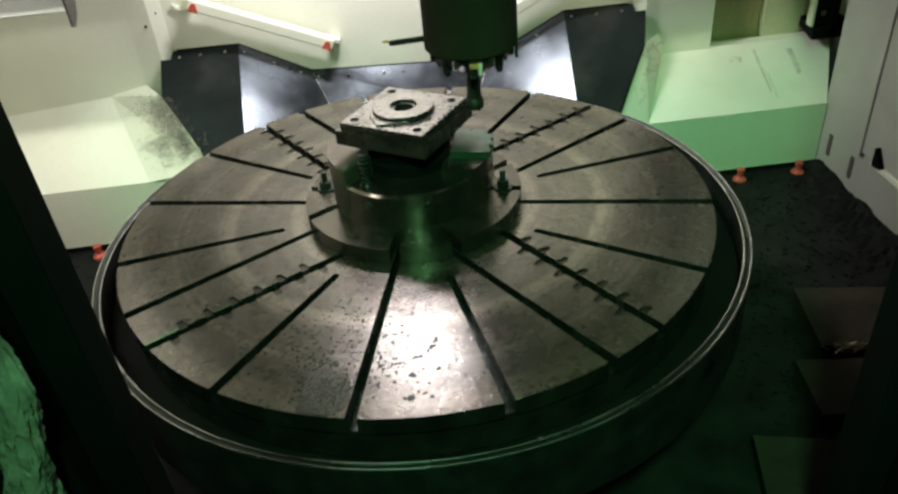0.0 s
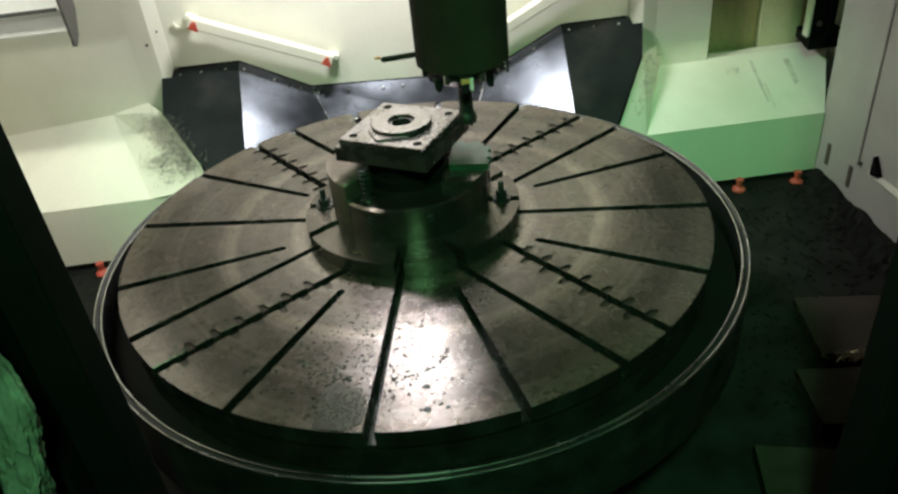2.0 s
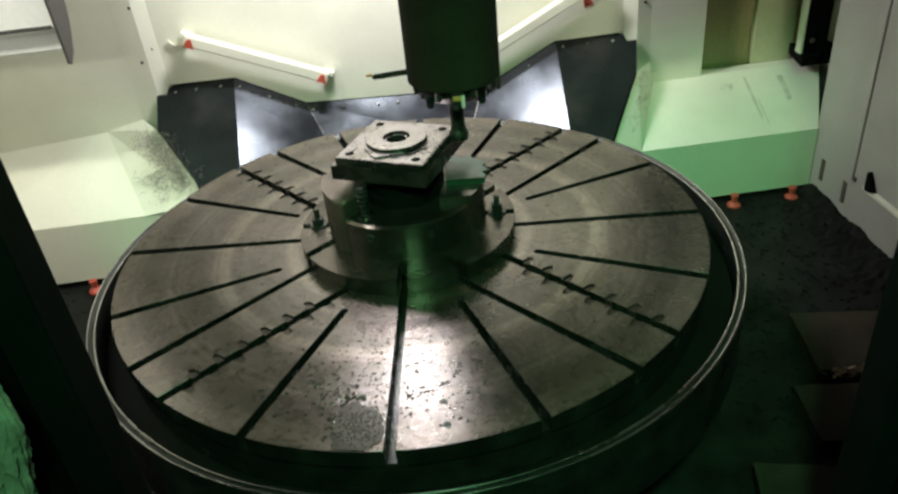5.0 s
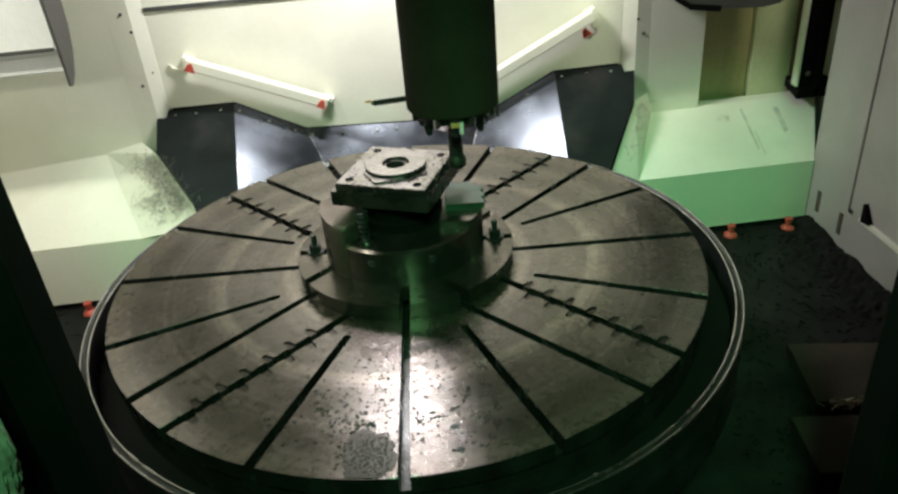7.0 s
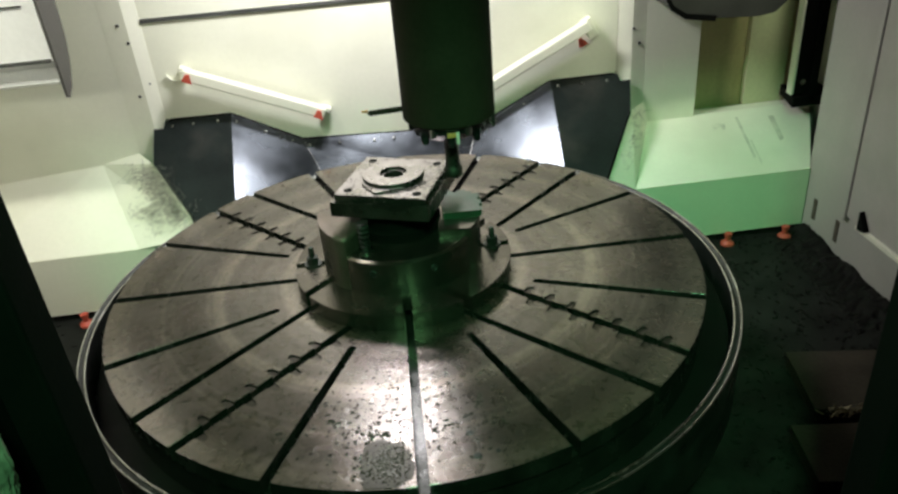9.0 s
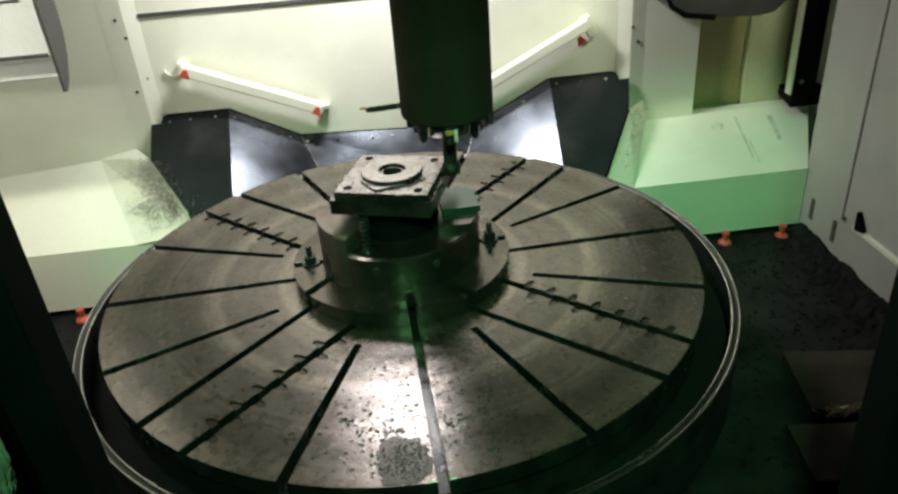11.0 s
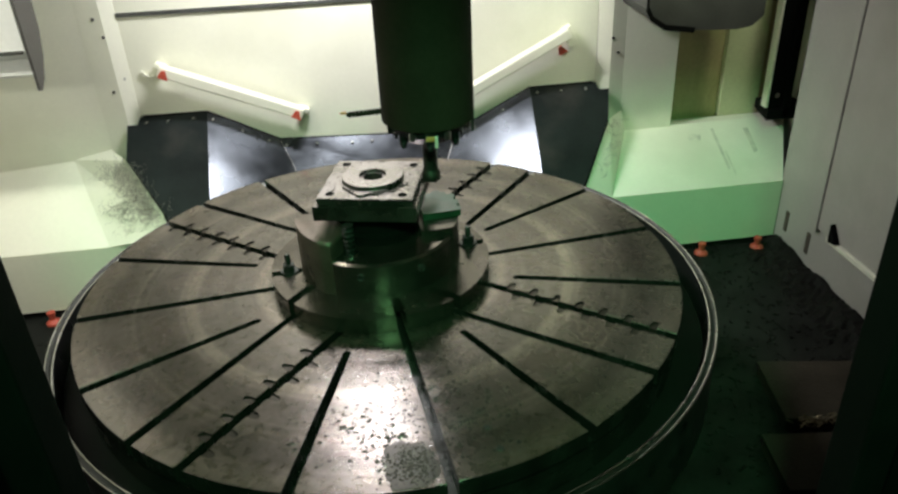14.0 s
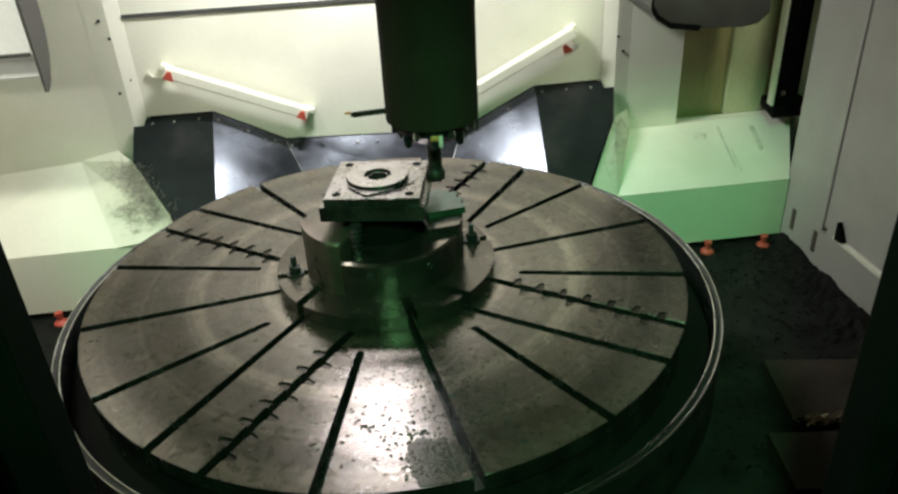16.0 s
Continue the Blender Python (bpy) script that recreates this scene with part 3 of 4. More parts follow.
part("tag_strip", box(0.005, 0.0135, -0.1005, -0.090, -0.042, -0.012, 0.001), PALE, tag, "pale tag strip")

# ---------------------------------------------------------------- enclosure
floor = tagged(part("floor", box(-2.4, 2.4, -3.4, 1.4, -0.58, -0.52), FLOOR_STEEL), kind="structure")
YW = 1.12
wall_back = tagged(part("wall_back", sheet([(x, YW, z) for x, z in [(-0.855, 0.136), (-0.603, 0.134), (-0.343, -0.003), (0.365, -0.035), (0.673, 0.123), (0.948, 0.124), (0.948, 2.2), (-0.855, 2.2)]], 0.04, (0, -1, 0)), WHITE_PAINT), kind="structure")
# black backing added behind the apron, so the gap below the wall stays dark
niche_backing = tagged(part("niche_backing", box(-1.0, 1.1, YW + 0.06, YW + 0.10, -0.52, 0.4), BLACK_PAINT), kind="structure")
tagged(part("wall_back_left", box(-1.70, -0.985, YW - 0.0195, YW + 0.05, -0.10, 2.2), WHITE_PAINT), kind="structure")
tagged(part("wall_back_right", box(1.06, 1.283, YW - 0.0185, YW + 0.05, -0.12, 2.2), WHITE_PAINT), kind="structure")
tagged(part("wall_back_low", box(1.283, 1.80, YW - 0.015, YW + 0.05, -0.14, -0.095), WHITE_PAINT), kind="structure")
pil = bmesh.new()
for o in ([(-0.99, 1.16), (-0.985, 1.100), (-0.90, 1.094), (-0.855, 1.117), (-0.855, 1.16)],):
    prism(o, -0.03, 2.2, pil)
tagged(part("pillar_left", pil, WHITE_PAINT), kind="structure")
tagged(part("pillar_right", prism([(1.062, 1.16), (1.062, 1.102), (1.00, 1.094), (0.95, 1.117), (0.95, 1.16)], -0.04, 2.2), WHITE_PAINT), kind="structure")
tagged(part("wall_left", box(-1.75, -1.66, -0.95, YW + 0.1, -0.50, 2.2), WHITE_PAINT), kind="structure")
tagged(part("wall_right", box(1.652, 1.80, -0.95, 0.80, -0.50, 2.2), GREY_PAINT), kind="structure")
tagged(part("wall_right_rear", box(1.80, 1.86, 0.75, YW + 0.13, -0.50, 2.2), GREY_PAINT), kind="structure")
tagged(part("ceiling", box(-2.4, 2.4, -3.4, 1.3, 2.2, 2.25), GREY_PAINT), kind="structure")
for nm, c in (("wall_front", (-2.4, 2.4, -3.45, -3.35)), ("wall_shop_left", (-2.45, -2.35, -3.4, -0.9)), ("wall_shop_right", (2.35, 2.45, -3.4, -0.9))):
    tagged(part(nm, box(*c, -0.52, 2.2), SHOP_PAINT), kind="structure")

# recess of the tool changer on the right, with its dark frame
tagged(part("recess_wall", box(1.283, 1.80, 1.20, 1.24, -0.14, 2.2), STAINED), kind="structure")
# shallow panel added to make the recess paler towards its right
tagged(part("recess_side", box(1.525, 1.70, 1.165, 1.199, -0.094, 2.1, 0.004), STAINED_PALE), kind="structure")
changer = tagged(empty("tool_changer_cover"), "dark rounded cover of the tool changer above the recess", "machine cover")
prof = [(1.02, 2.0), (1.02, 0.47), (1.04, 0.435), (1.09, 0.402), (1.2, 0.385), (1.36, 0.376), (1.42, 0.385), (1.46, 0.42), (1.46, 2.0)]
part("shell", sheet([(x, 0.80, z) for x, z in prof], 0.304, (0, -1, 0)), DARK_GREY, changer, "dark grey sheet metal shell")
part("edge_strip", sheet([(x - 0.006, 0.797, z - 0.006) for x, z in prof[:5]] + [(x, 0.797, z + 0.012) for x, z in reversed(prof[1:5])] + [(1.035, 0.797, 2.0)], -0.012, (0, -1, 0)), BLACK_PAINT, changer)
rail = tagged(empty("guide_rail"), "black vertical guide rail with bracket beside the recess", "guide rail")
part("rail", box(1.625, 1.675, 0.95, 1.0, 0.005, 1.9, 0.006), BLACK_PAINT, rail)
part("cover_strip", box(1.678, 1.709, 0.93, 0.99, -0.03, 1.9, 0.004), BLACK_PAINT, rail)
part("bright_edge", box(1.614, 1.624, 0.95, 0.99, 0.005, 1.9, 0.002), WHITE_PAINT, rail, "pale edge strip")
part("bracket", prism([(1.615, 0.93), (1.799, 0.93), (1.799, 1.10), (1.65, 1.10)], -0.04, 0.0), BLACK_PAINT, rail, "dark angled bracket")
part("bolt", lathe([(0, 0), (0.011, 0), (0.011, 0.012), (0, 0.012)], 12, m=pose(1.65, 0.95, 0.06, 90, 0, 0)), RIM_STEEL, rail, "", True)

# folded apron behind the table
apron = tagged(empty("apron"), "dark glossy folded steel apron behind the rotary table", "apron")
TY = YW - 0.012
TOPS = [(-0.603, TY, 0.133), (-0.343, TY, -0.004), (0.365, TY, -0.036), (0.673, TY, 0.122)]
FEET = [(-0.597, 0.721, -0.18), (-0.25, 0.944, -0.186), (0.284, 0.972, -0.186), (0.652, 0.734, -0.186)]
panels = [
    [(-0.855, TY, 0.133), TOPS[0], FEET[0], (-0.735, 0.721, -0.18), (-0.76, 0.782, -0.128), (-0.9015, 0.966, 0.019), (-0.902, 1.082, 0.112), (-0.864, 1.082, 0.112)],
    [TOPS[0], TOPS[1], FEET[1], FEET[0]],
    [TOPS[1], TOPS[2], FEET[2], FEET[1]],
    [TOPS[2], TOPS[3], FEET[3], FEET[2]],
    [TOPS[3], (0.948, TY, 0.122), (0.955, 1.081, 0.10), (0.995, 1.081, 0.10), (0.966, 0.977, 0.015), (0.81, 0.758, -0.168), (0.79, 0.734, -0.186), FEET[3]],
]
for i, ps in enumerate(panels):
    bm = bmesh.new()
    n = Vector((0, -1, 0.55 if i in (1, 3) else 0.4)).normalized() * 0.004
    a = [bm.verts.new(Vector(p)) for p in ps]
    b = [bm.verts.new(Vector(p) - n) for p in ps]
    fa, fb = bm.faces.new(a), bm.faces.new(b[::-1])
    for j in range(len(a)):
        q = (j + 1) % len(a)
        bm.faces.new((a[j], b[j], b[q], a[q]))
    bmesh.ops.triangulate(bm, faces=[fa, fb])
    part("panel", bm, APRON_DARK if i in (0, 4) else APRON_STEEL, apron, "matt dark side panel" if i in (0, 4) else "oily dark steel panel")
for (a, b) in ((1, 1), (2, 2)):
    p, q = Vector(TOPS[a]), Vector(FEET[b])
    d = (q - p).normalized()
    bm = bmesh.new()
    add_box(bm, -0.0011, 0.0011, -0.0011, 0.0011, 0.01, (q - p).length, 0, Matrix.Translation(p + Vector((0, -0.003, 0.002))) @ d.to_track_quat("Z", "Y").to_matrix().to_4x4())
    part("fold_seam", bm, RIM_STEEL, apron, "pale fold seam")
screw_at = [(-0.83, 0.115), (-0.75, 0.116), (-0.655, 0.117), (-0.585, 0.106), (-0.48, 0.052), (-0.385, 0.001), (-0.32, -0.024), (-0.2, -0.028), (-0.06, -0.034), (0.02, -0.036), (0.3, -0.054), (0.44, -0.015), (0.56, 0.045), (0.70, 0.105), (0.80, 0.105), (0.90, 0.105)]
for x, z in screw_at:
    part("screw", lathe([(0, 0.004), (0.003, 0.004), (0.006, 0.001), (0.006, -0.004), (0, -0.004)], 10, m=pose(x, TY - 0.022, z, 50, 0, 0)), RIM_STEEL, apron, "", True)


# white guard boxes either side of the apron
def guard(s0):
    ob = tagged(empty("chip_guard"), "white painted sloping chip guard standing beside the table", "guard box")
    x_in, x_out = s0 * (0.93 if s0 < 0 else 0.905), s0 * (1.655 if s0 < 0 else 1.648)
    x_back = x_out if s0 < 0 else 1.795
    yf, zt = 0.785, -0.248
    low_z = -0.495

    def quad(name, ps, nrm, lab=""):
        part(name, sheet(ps, 0.012, nrm), WHITE_PAINT, ob, lab)
    quad("front_panel", [(x_in, yf, low_z), (x_out, yf, low_z), (x_out, yf, zt), (x_in, yf, zt)], (0, -1, 0), "white front panel")
    top_z = -0.055 if s0 < 0 else -0.096
    if s0 < 0:
        quad("slope_panel", [(x_out, yf, zt + 0.002), (-0.985, yf, zt + 0.002), (-1.14, 1.105, top_z + 0.04), (x_out, 1.105, top_z)], (0, -0.5, 0.85), "white sloping panel")
        quad("corner_panel", [(-0.985, yf, zt + 0.002), (-0.745, 0.74, -0.20), (-0.768, 0.79, -0.138), (-0.91, 0.985, 0.010), (-0.985, 1.09, 0.02), (-1.14, 1.105, top_z + 0.04)], (0.4, -0.4, 0.8), "bent corner panel")
    else:
        quad("slope_panel", [(x_out, yf, zt + 0.002), (0.935, yf, zt + 0.002), (1.085, 1.105, top_z), (x_back, 1.105, top_z)], (0, -0.5, 0.85), "white sloping panel")
        quad("corner_panel", [(0.935, yf, zt + 0.002), (0.82, 0.766, -0.178), (0.975, 0.99, 0.005), (1.06, 1.09, 0.0)], (-0.4, -0.4, 0.8), "bent corner panel")
        quad("corner_panel", [(0.935, yf, zt + 0.002), (1.06, 1.09, 0.0), (1.085, 1.105, top_z)], (-0.2, -0.4, 0.85), "bent corner panel")
    return ob


guard(-1)
guard(1)
for x in (-1.246, 1.315, 1.555):
    foot = tagged(empty("levelling_foot", pose(x, 0.738, -0.52)), "small red plastic levelling foot on the floor", "foot")
    foot["group"] = "levelling feet"
    part("base", lathe([(0, 0), (0.027, 0), (0.026, 0.008), (0.013, 0.018), (0, 0.018)], 16), RED, foot, "", True)
    part("stem", lathe([(0, 0.018), (0.011, 0.018), (0.011, 0.036), (0.015, 0.038), (0.015, 0.05), (0, 0.05)], 10), RED, foot, "", True)


# slanted wash bars with red end pieces
def wash_bar(p, q, drop, inset=0.022, name="wash_bar"):
    p, q = Vector(p), Vector(q)
    d = q - p
    m = Matrix.Translation((p + q) / 2) @ pose(0, 0, 0, 0, -math.degrees(math.atan2(d.z, d.x)), 0)
    h = d.length / 2
    ob = tagged(empty(name, m), "slanted white bar with red end caps on the back wall", "wash bar")
    ob["group"] = "wash bars"
    part("tube", box(-h, h, -0.035, 0.012, -0.021, 0.021, 0.006), WHITE_PAINT, ob, "white painted square tube")
    for sx in (-1, 1):
        cap = prism([(-0.019, -0.012), (0.019, -0.014), (0.004, 0.019), (-0.010, 0.016)], 0, 0.012, None, pose(sx * (h - inset), -0.030 if inset < 0.03 else 0.040, drop, 90, 0, 0))
        part("end_cap", cap, RED, ob, "red plastic end cap")
        part("mount", box(sx * h - 0.02, sx * h + 0.02, 0.012, 0.05, min(0, drop), 0.012, 0.003), WHITE_PAINT, ob)
    return ob


wash_bar((-0.735, 1.07, 0.322), (-0.235, 1.07, 0.112), -0.008)
wash_bar((0.30, 1.07, 0.085), (0.815, 1.07, 0.345), -0.066, 0.048)
clip = bmesh.new()
for i in range(9):
    q = radians(200 + i * 20)
    add_box(clip, -0.007, 0.007, -0.006, 0.006, -0.004, 0.004, 0, pose(-0.775 + 0.034 * math.cos(q), YW - 0.007, 0.312 + 0.030 * math.sin(q), 0, -math.degrees(q) - 90, 0))
tagged(part("hose_clip", clip, WHITE_PAINT), "small white bent pipe clip on the back wall", "clip")
tagged(part("seam_strip", sheet([(-0.852, YW - 0.001, 0.508), (0.948, YW - 0.001, 0.506), (0.948, YW - 0.001, 0.514), (-0.852, YW - 0.001, 0.522)], -0.008, (0, -1, 0)), DARK_GREY), kind="structure")
for i, (x, z) in enumerate([(-0.991, 0.491), (-0.93, 0.51), (-0.908, 0.445), (-0.878, 0.285), (-0.922, 0.242), (-1.366, -0.03), (-1.53, -0.03), (-1.206, -0.03), (-0.894, 0.58), (1.005, 0.30), (1.03, 0.24), (1.30, -0.112), (1.42, -0.112), (1.60, -0.112)]):
    y = 1.0945 if -0.985 < x < -0.895 or 0.99 < x < 1.05 else 1.108 if -0.9 < x < -0.86 else 1.104
    sc = tagged(part("panel_screw", lathe([(0, 0.0025), (0.004, 0.0025), (0.0056, 0.0012), (0.0056, -0.02), (0, -0.02)], 12, m=pose(x, y, z, 90, 0, 0)), DARK_STEEL, None, "", True), "dark round screw head in the white panel", "screw", "panel screws")

# grey housing hanging on the left
housing = tagged(empty("side_housing", pose(0.04, 0, 0.08)), "pale metal housing with dark rubber edge on the side wall", "machine cover")
hb = bmesh.new()
prof = [(0.56, 1.9), (0.56, 0.455), (0.575, 0.435), (0.60, 0.43), (0.60, 0.380), (0.615, 0.370), (0.655, 0.37), (0.66, 0.42), (0.66, 1.9)]
a = [hb.verts.new((-1.70, y, z)) for y, z in prof]
b = [hb.verts.new((-1.012, y, z)) for y, z in prof]
hb.faces.new(a), hb.faces.new(b[::-1])
for i in range(len(a)):
    j = (i + 1) % len(a)
    hb.faces.new((a[i], b[i], b[j], a[j]))
part("shell", hb, PALE_METAL, housing, "pale satin metal shell")
part("ledge", box(-1.70, -1.016, 0.552, 0.562, 0.452, 0.462, 0.002), DARK_GREY, housing)
part("upper_seam", box(-1.70, -1.05, 0.553, 0.562, 0.617, 0.622, 0.001), DARK_GREY, housing)
part("rubber_edge", sheet([(-1.004, 0.545, 1.9), (-1.004, 0.545, 0.345), (-1.004, 0.56, 0.340), (-1.004, 0.60, 0.365), (-1.004, 0.645, 0.43), (-1.004, 0.67, 0.50), (-1.004, 0.68, 0.60), (-1.004, 0.68, 1.9)], -0.008, (1, 0, 0)), RUBBER, housing, "dark rubber edge seal")

# right wall: sliding panel, slits and ledge
wp = tagged(empty("sliding_door"), "closed grey painted sheet metal sliding door in the side wall", "door")
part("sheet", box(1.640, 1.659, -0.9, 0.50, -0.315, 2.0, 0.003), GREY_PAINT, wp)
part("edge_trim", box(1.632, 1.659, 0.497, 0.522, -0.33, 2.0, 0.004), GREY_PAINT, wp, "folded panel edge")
part("ledge", box(1.625, 1.659, -0.9, 0.42, -0.325, -0.308, 0.003), WHITE_PAINT, wp, "pale lower ledge")
part("latch", prism([(0, 0), (0.045, 0.01), (0.0, 0.07)], 0, 0.02, None, Matrix.Translation((1.638, 0.40, -0.315)) @ Matrix(((0, 0, -1, 0), (-1, 0, 0, 0), (0, 1, 0, 0), (0, 0, 0, 1)))), BLACK_PAINT, wp, "black triangular latch")
for y, z in ((0.715, -0.395), (0.555, -0.41)):
    tagged(part("wall_slit", box(1.648, 1.662, y - 0.012, y + 0.012, z - 0.045, z + 0.045, 0.003), SLIT), "dark vertical slit in the side wall", "wall slit", "wall slits")
# lumpy dark bank standing in for the angled kick plate
sk = bmesh.new()
rows = []
for i in range(90):
    y = 0.77 - i * 0.0185
    row = []
    for j in range(9):
        v = j / 8
        h = 0.045 * (1 - v) ** 1.3 * (0.75 + 0.7 * noise.noise((y * 9, v * 2, 3.3))) + 0.012 * noise.noise((y * 40, v * 9, 1.0))
        row.append(sk.verts.new((1.659 - 0.17 * v, y, -0.521 + max(0.0, h) * (j < 8))))
    rows.append(row)
for r0, r1 in zip(rows, rows[1:]):
    for j in range(8):
        sk.faces.new((r0[j], r0[j + 1], r1[j + 1], r1[j]))
tagged(part("foot_bank", sk, FLOOR_CHIPS), "lumpy dark bank along the wall foot", "chip pile", "", "stuff")

for x, y0, y1, w in ((1.455, 0.86, 1.07, 0.004), (1.47, 0.83, 0.95, 0.003), (1.60, 0.93, 1.06, 0.007), (1.36, 1.02, 1.05, 0.012), (1.385, 1.01, 1.045, 0.006)):
    w *= 1.8
    zz = lambda y: -0.246 + (y - 0.785) * (0.150 / 0.32) + 0.0012
    tagged(part("drip_stain", sheet([(x - w, y0, zz(y0)), (x + w * 0.6, y0 + 0.01, zz(y0 + 0.01)), (x + w, y1, zz(y1)), (x - w * 0.8, y1, zz(y1))], 0.002, (0, -0.42, 0.9)), DRIP), "thin grey coolant drip stain on the white guard", "stain", "drip stains")

# floor litter: chips all over, and metal trays by the door
litter = bmesh.new()
for i in range(1500):
    x = rng.uniform(0.86, 1.64) if rng.random() < 0.75 else rng.uniform(-1.6, -0.9)
    y = rng.uniform(-0.85, 0.95)
    if math.hypot(x, y) < 0.9:
        continue
    l, w = rng.uniform(0.003, 0.011), rng.uniform(0.001, 0.004)
    add_box(litter, -l, l, -w, w, -0.001, 0.001, 0, pose(x, y, -0.517, rng.uniform(-25, 25), rng.uniform(-25, 25), rng.uniform(0, 360)))
tagged(part("floor_chips", litter, FLOOR_CHIPS), "dark oily metal chips scattered over the floor", "chips", "", "stuff")


def crate(c, size, turn, label):
    ob = tagged(empty("metal_box", pose(*c, 0, 0, turn)), label, "box", "boxes by the door")
    w, d, h = size
    part("body", box(-w / 2, w / 2, -d / 2, d / 2, 0, h - 0.008, 0.004), TRAY, ob)
    part("lid", box(-w / 2 - 0.004, w / 2 + 0.004, -d / 2 - 0.004, d / 2 + 0.004, h - 0.0078, h, 0.002), TRAY, ob)
    return ob


crate((1.29, -0.18, -0.52), (0.30, 0.26, 0.05), -10, "flat brown metal box lying on the oily floor")
crate((1.13, -0.45, -0.52), (0.25, 0.20, 0.05), -8, "dull brown metal box with curls on its edge")
crate((0.93, -0.71, -0.52), (0.34, 0.18, 0.06), -14, "dark metal box standing by the door sill")
cb = bmesh.new()
for i in range(60):
    x, y = 1.20 + rng.gauss(0, 0.035), -0.315 + rng.gauss(0, 0.010)
    l = rng.uniform(0.006, 0.02)
    add_box(cb, -l, l, -0.0018, 0.0018, -0.001, 0.001, 0, pose(x, y, -0.466 + rng.uniform(-0.003, 0.012), rng.uniform(-40, 40), rng.uniform(-35, 35), rng.uniform(-40, 30)))
tagged(part("brass_chips", cb, BRASS), "small heap of yellowish metal curls on a tray edge", "chips", "", "stuff")


# tangled swarf at the corner of the left guard
def swarf(name, centre, spread, count, seed, label):
    rs = random.Random(seed)
    cu = bpy.data.curves.new(name, "CURVE")
    cu.dimensions, cu.bevel_depth, cu.bevel_resolution = "3D", 0.00046, 0
    for _ in range(count):
        sp = cu.splines.new("POLY")
        n = rs.randint(5, 13)
        sp.points.add(n - 1)
        t = rs.uniform(0, 1)
        p = Vector(centre[0]).lerp(Vector(centre[1]), t) + Vector((rs.gauss(0, spread), rs.gauss(0, spread * 0.3), rs.gauss(0, spread * 0.3)))
        d = Vector((rs.gauss(0, 1), rs.gauss(0, 0.4), rs.gauss(0, 0.8))).normalized()
        for i in range(n):
            sp.points[i].co = (*p, 1)
            d = (d + Vector((rs.gauss(0, 0.5), rs.gauss(0, 0.25), rs.gauss(0, 0.5)))).normalized()
            p = p + d * 0.006
    me = bpy.data.meshes.new_from_object(bpy.data.objects.new("tmp", cu))
    me.materials.clear()
    me.materials.append(SWARF)
    ob = new(name, me)
    return tagged(ob, label, "swarf", "", "stuff")


swarf("swarf", ((-0.94, 0.96, 0.0), (-0.79, 0.79, -0.15)), 0.034, 680, 7, "tangled grey steel swarf caught on the white guard")
swarf("swarf", ((-0.945, 0.90, -0.12), (-0.86, 0.80, -0.215)), 0.036, 260, 9, "loose grey steel swarf on the white guard")

swarf("swarf", ((1.015, 1.02, 0.012), (0.895, 0.80, -0.17)), 0.010, 60, 12, "thin grey steel swarf along the guard edge")

# ---------------------------------------------------------------- door opening near the camera
for nm, x0, x1, x2 in (("door_frame_left", -2.4, -0.477, -0.535), ("door_frame_right", 2.4, 0.735, 0.79)):
    bm = bmesh.new()
    add_box(bm, min(x0, x1), max(x0, x1), -1.0, -0.92, -0.52, 2.2, 0.006)
    add_box(bm, min(x0, x2), max(x0, x2), -1.05, -1.001, -0.52, 2.2, 0.006)
    tagged(part(nm, bm, BLACK_PAINT), kind="structure")

# out of view; its height keeps the shop light off the upper back wall
tagged(part("door_lintel", box(-0.60, 0.86, -0.998, -0.921, 1.30, 2.2, 0.005), BLACK_PAINT), kind="structure")

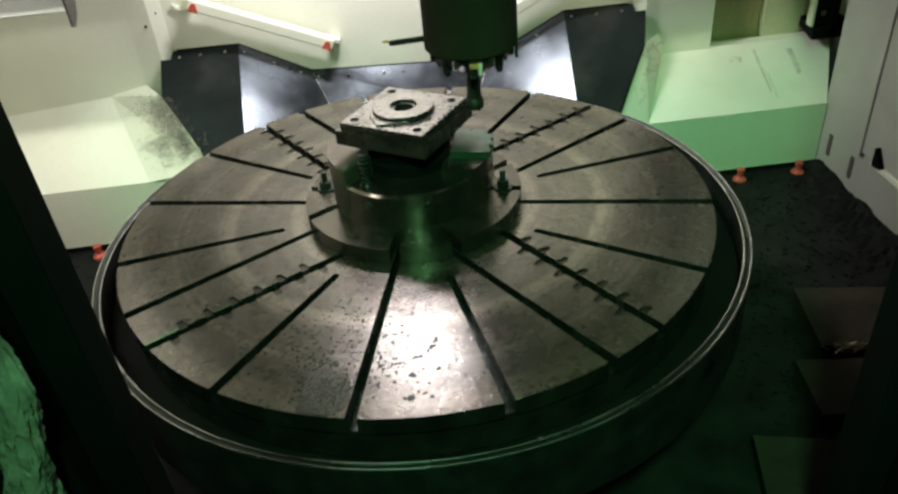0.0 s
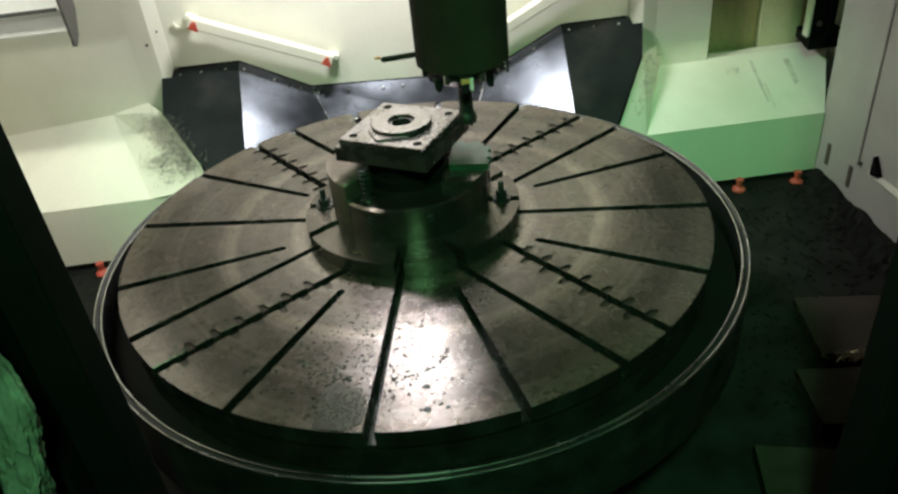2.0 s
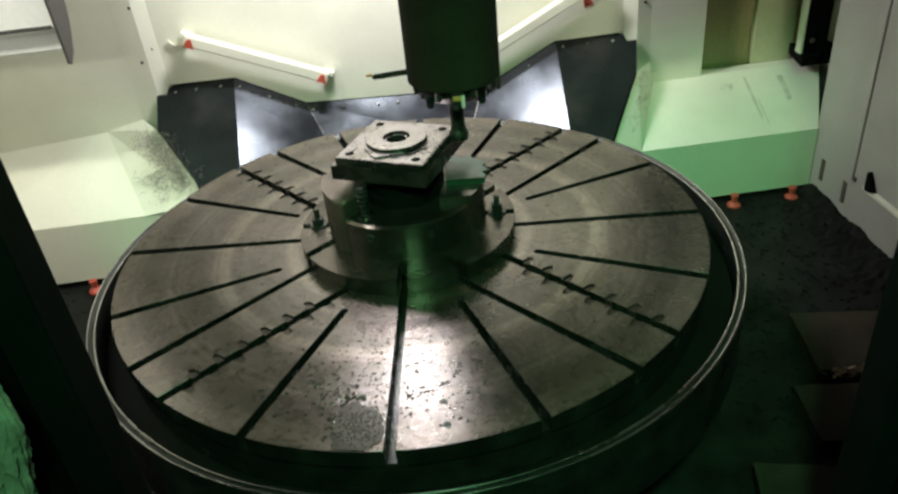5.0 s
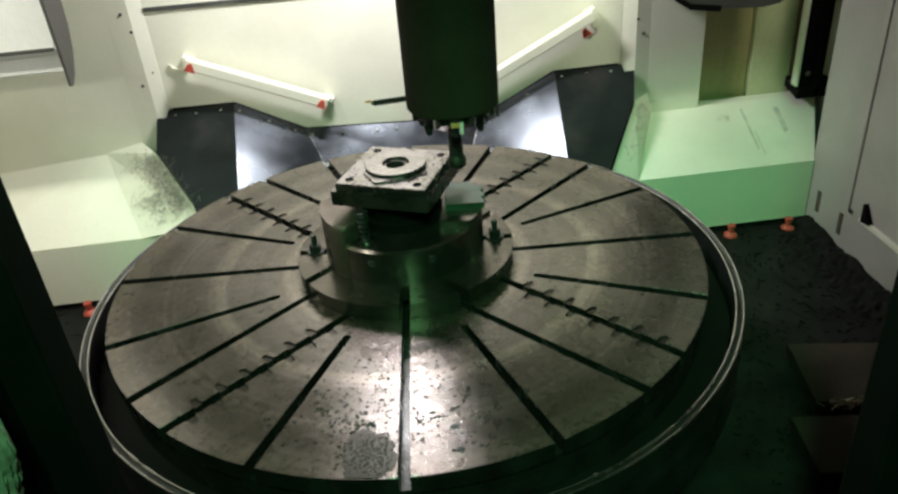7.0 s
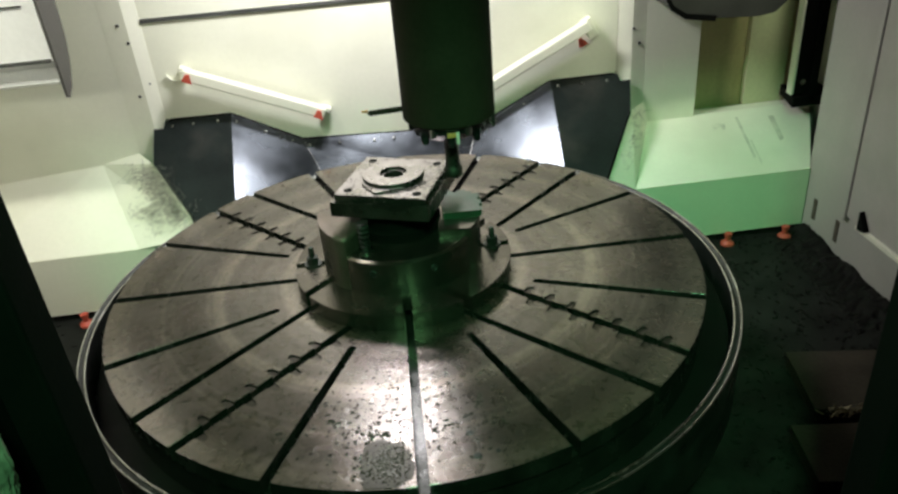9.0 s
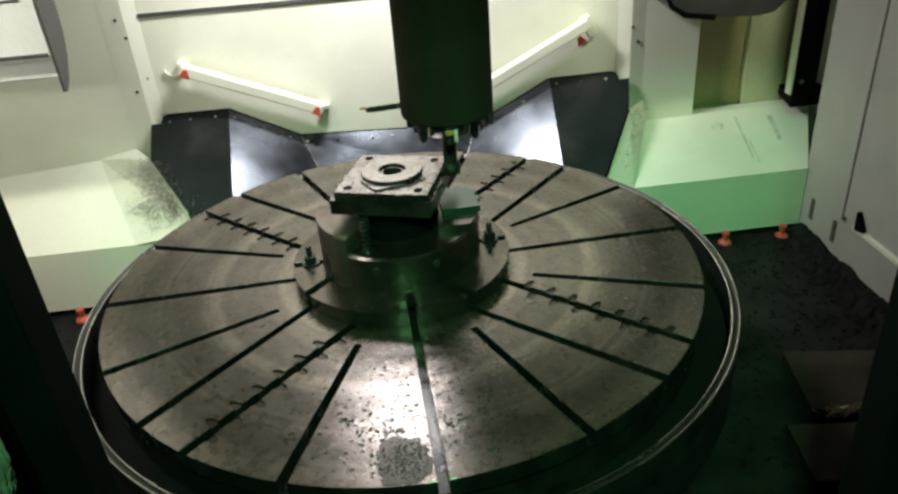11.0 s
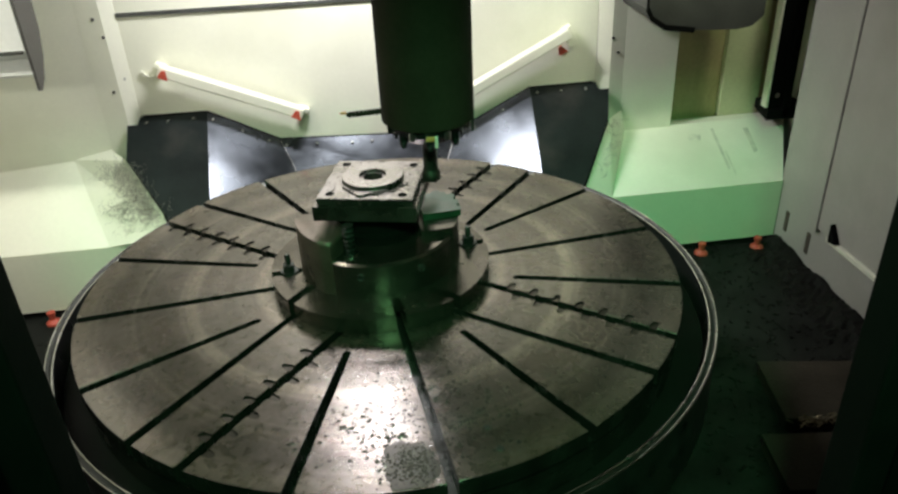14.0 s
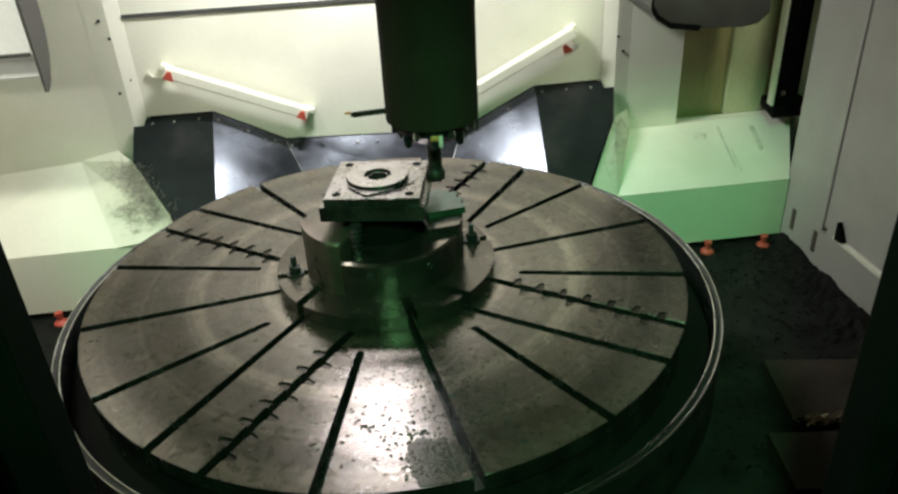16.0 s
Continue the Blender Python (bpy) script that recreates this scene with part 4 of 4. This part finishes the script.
# green plastic film bundled against the left door frame
film = tagged(empty("plastic_film"), "crumpled wet green plastic film hanging at the door frame", "plastic film")


def crumple(cx, cy, z0, z1, rx, ry, seed, bend):
    bm = bmesh.new()
    nu, nv = 72, 150
    grid = []
    for j in range(nv):
        v = j / (nv - 1)
        z = z0 + (z1 - z0) * v
        taper = min(1.0, 0.25 + 2.2 * (1 - v)) * (0.8 + 0.2 * math.sin(v * 5 + seed))
        row = []
        for i in range(nu):
            a = 2 * math.pi * i / nu
            p = Vector((math.cos(a) * 1.6, math.sin(a) * 1.6, v * 15 + seed))
            k = 0.98 + 0.22 * noise.noise(p) + 0.26 * abs(noise.noise(p * 1.9)) + 0.20 * abs(noise.noise(p * 4.3)) + 0.10 * abs(noise.noise(p * 9.0))
            row.append(bm.verts.new((cx + bend * min(0.0, z - 0.47) + rx * taper * k * math.cos(a), cy + ry * taper * k * math.sin(a), z + 0.02 * noise.noise(p * 2))))
        grid.append(row)
    for j in range(nv - 1):
        for i in range(nu):
            bm.faces.new((grid[j][i], grid[j][(i + 1) % nu], grid[j + 1][(i + 1) % nu], grid[j + 1][i]))
    bm.faces.new(grid[0][::-1])
    bm.faces.new(grid[-1])
    return bm


part("sheet", crumple(-0.510, -1.11, -0.52, 0.60, 0.047, 0.035, 2.0, 0.27), GREEN_FILM, film, "crumpled translucent green film", True)
part("fold", crumple(-0.520, -1.09, -0.52, 0.36, 0.060, 0.045, 5.0, 0.20), GREEN_FILM, film, "lower glossy fold", True)


# ---------------------------------------------------------------- what moves
SPINDLE = [(0, 0.185), (1, 0.180), (2, 0.172), (3, 0.168), (4, 0.165), (6.5, 0.1605), (9, 0.157), (11.5, 0.154), (13, 0.152), (16, 0.151)]


def motions():
    walk(rotary_table, [(t, pose(0, 0, 0, 0, 0, a)) for t, a in TURN])
    walk(chuck, [(t, pose(0, 0, 0, 0, 0, a)) for t, a in TURN])
    walk(plate, [(t, pose(0, 0, 0, 0, 0, a + 69.5)) for t, a in TURN])
    walk(spindle, [(t, pose(x, 0.0, 0.43)) for t, x in SPINDLE])


motions()
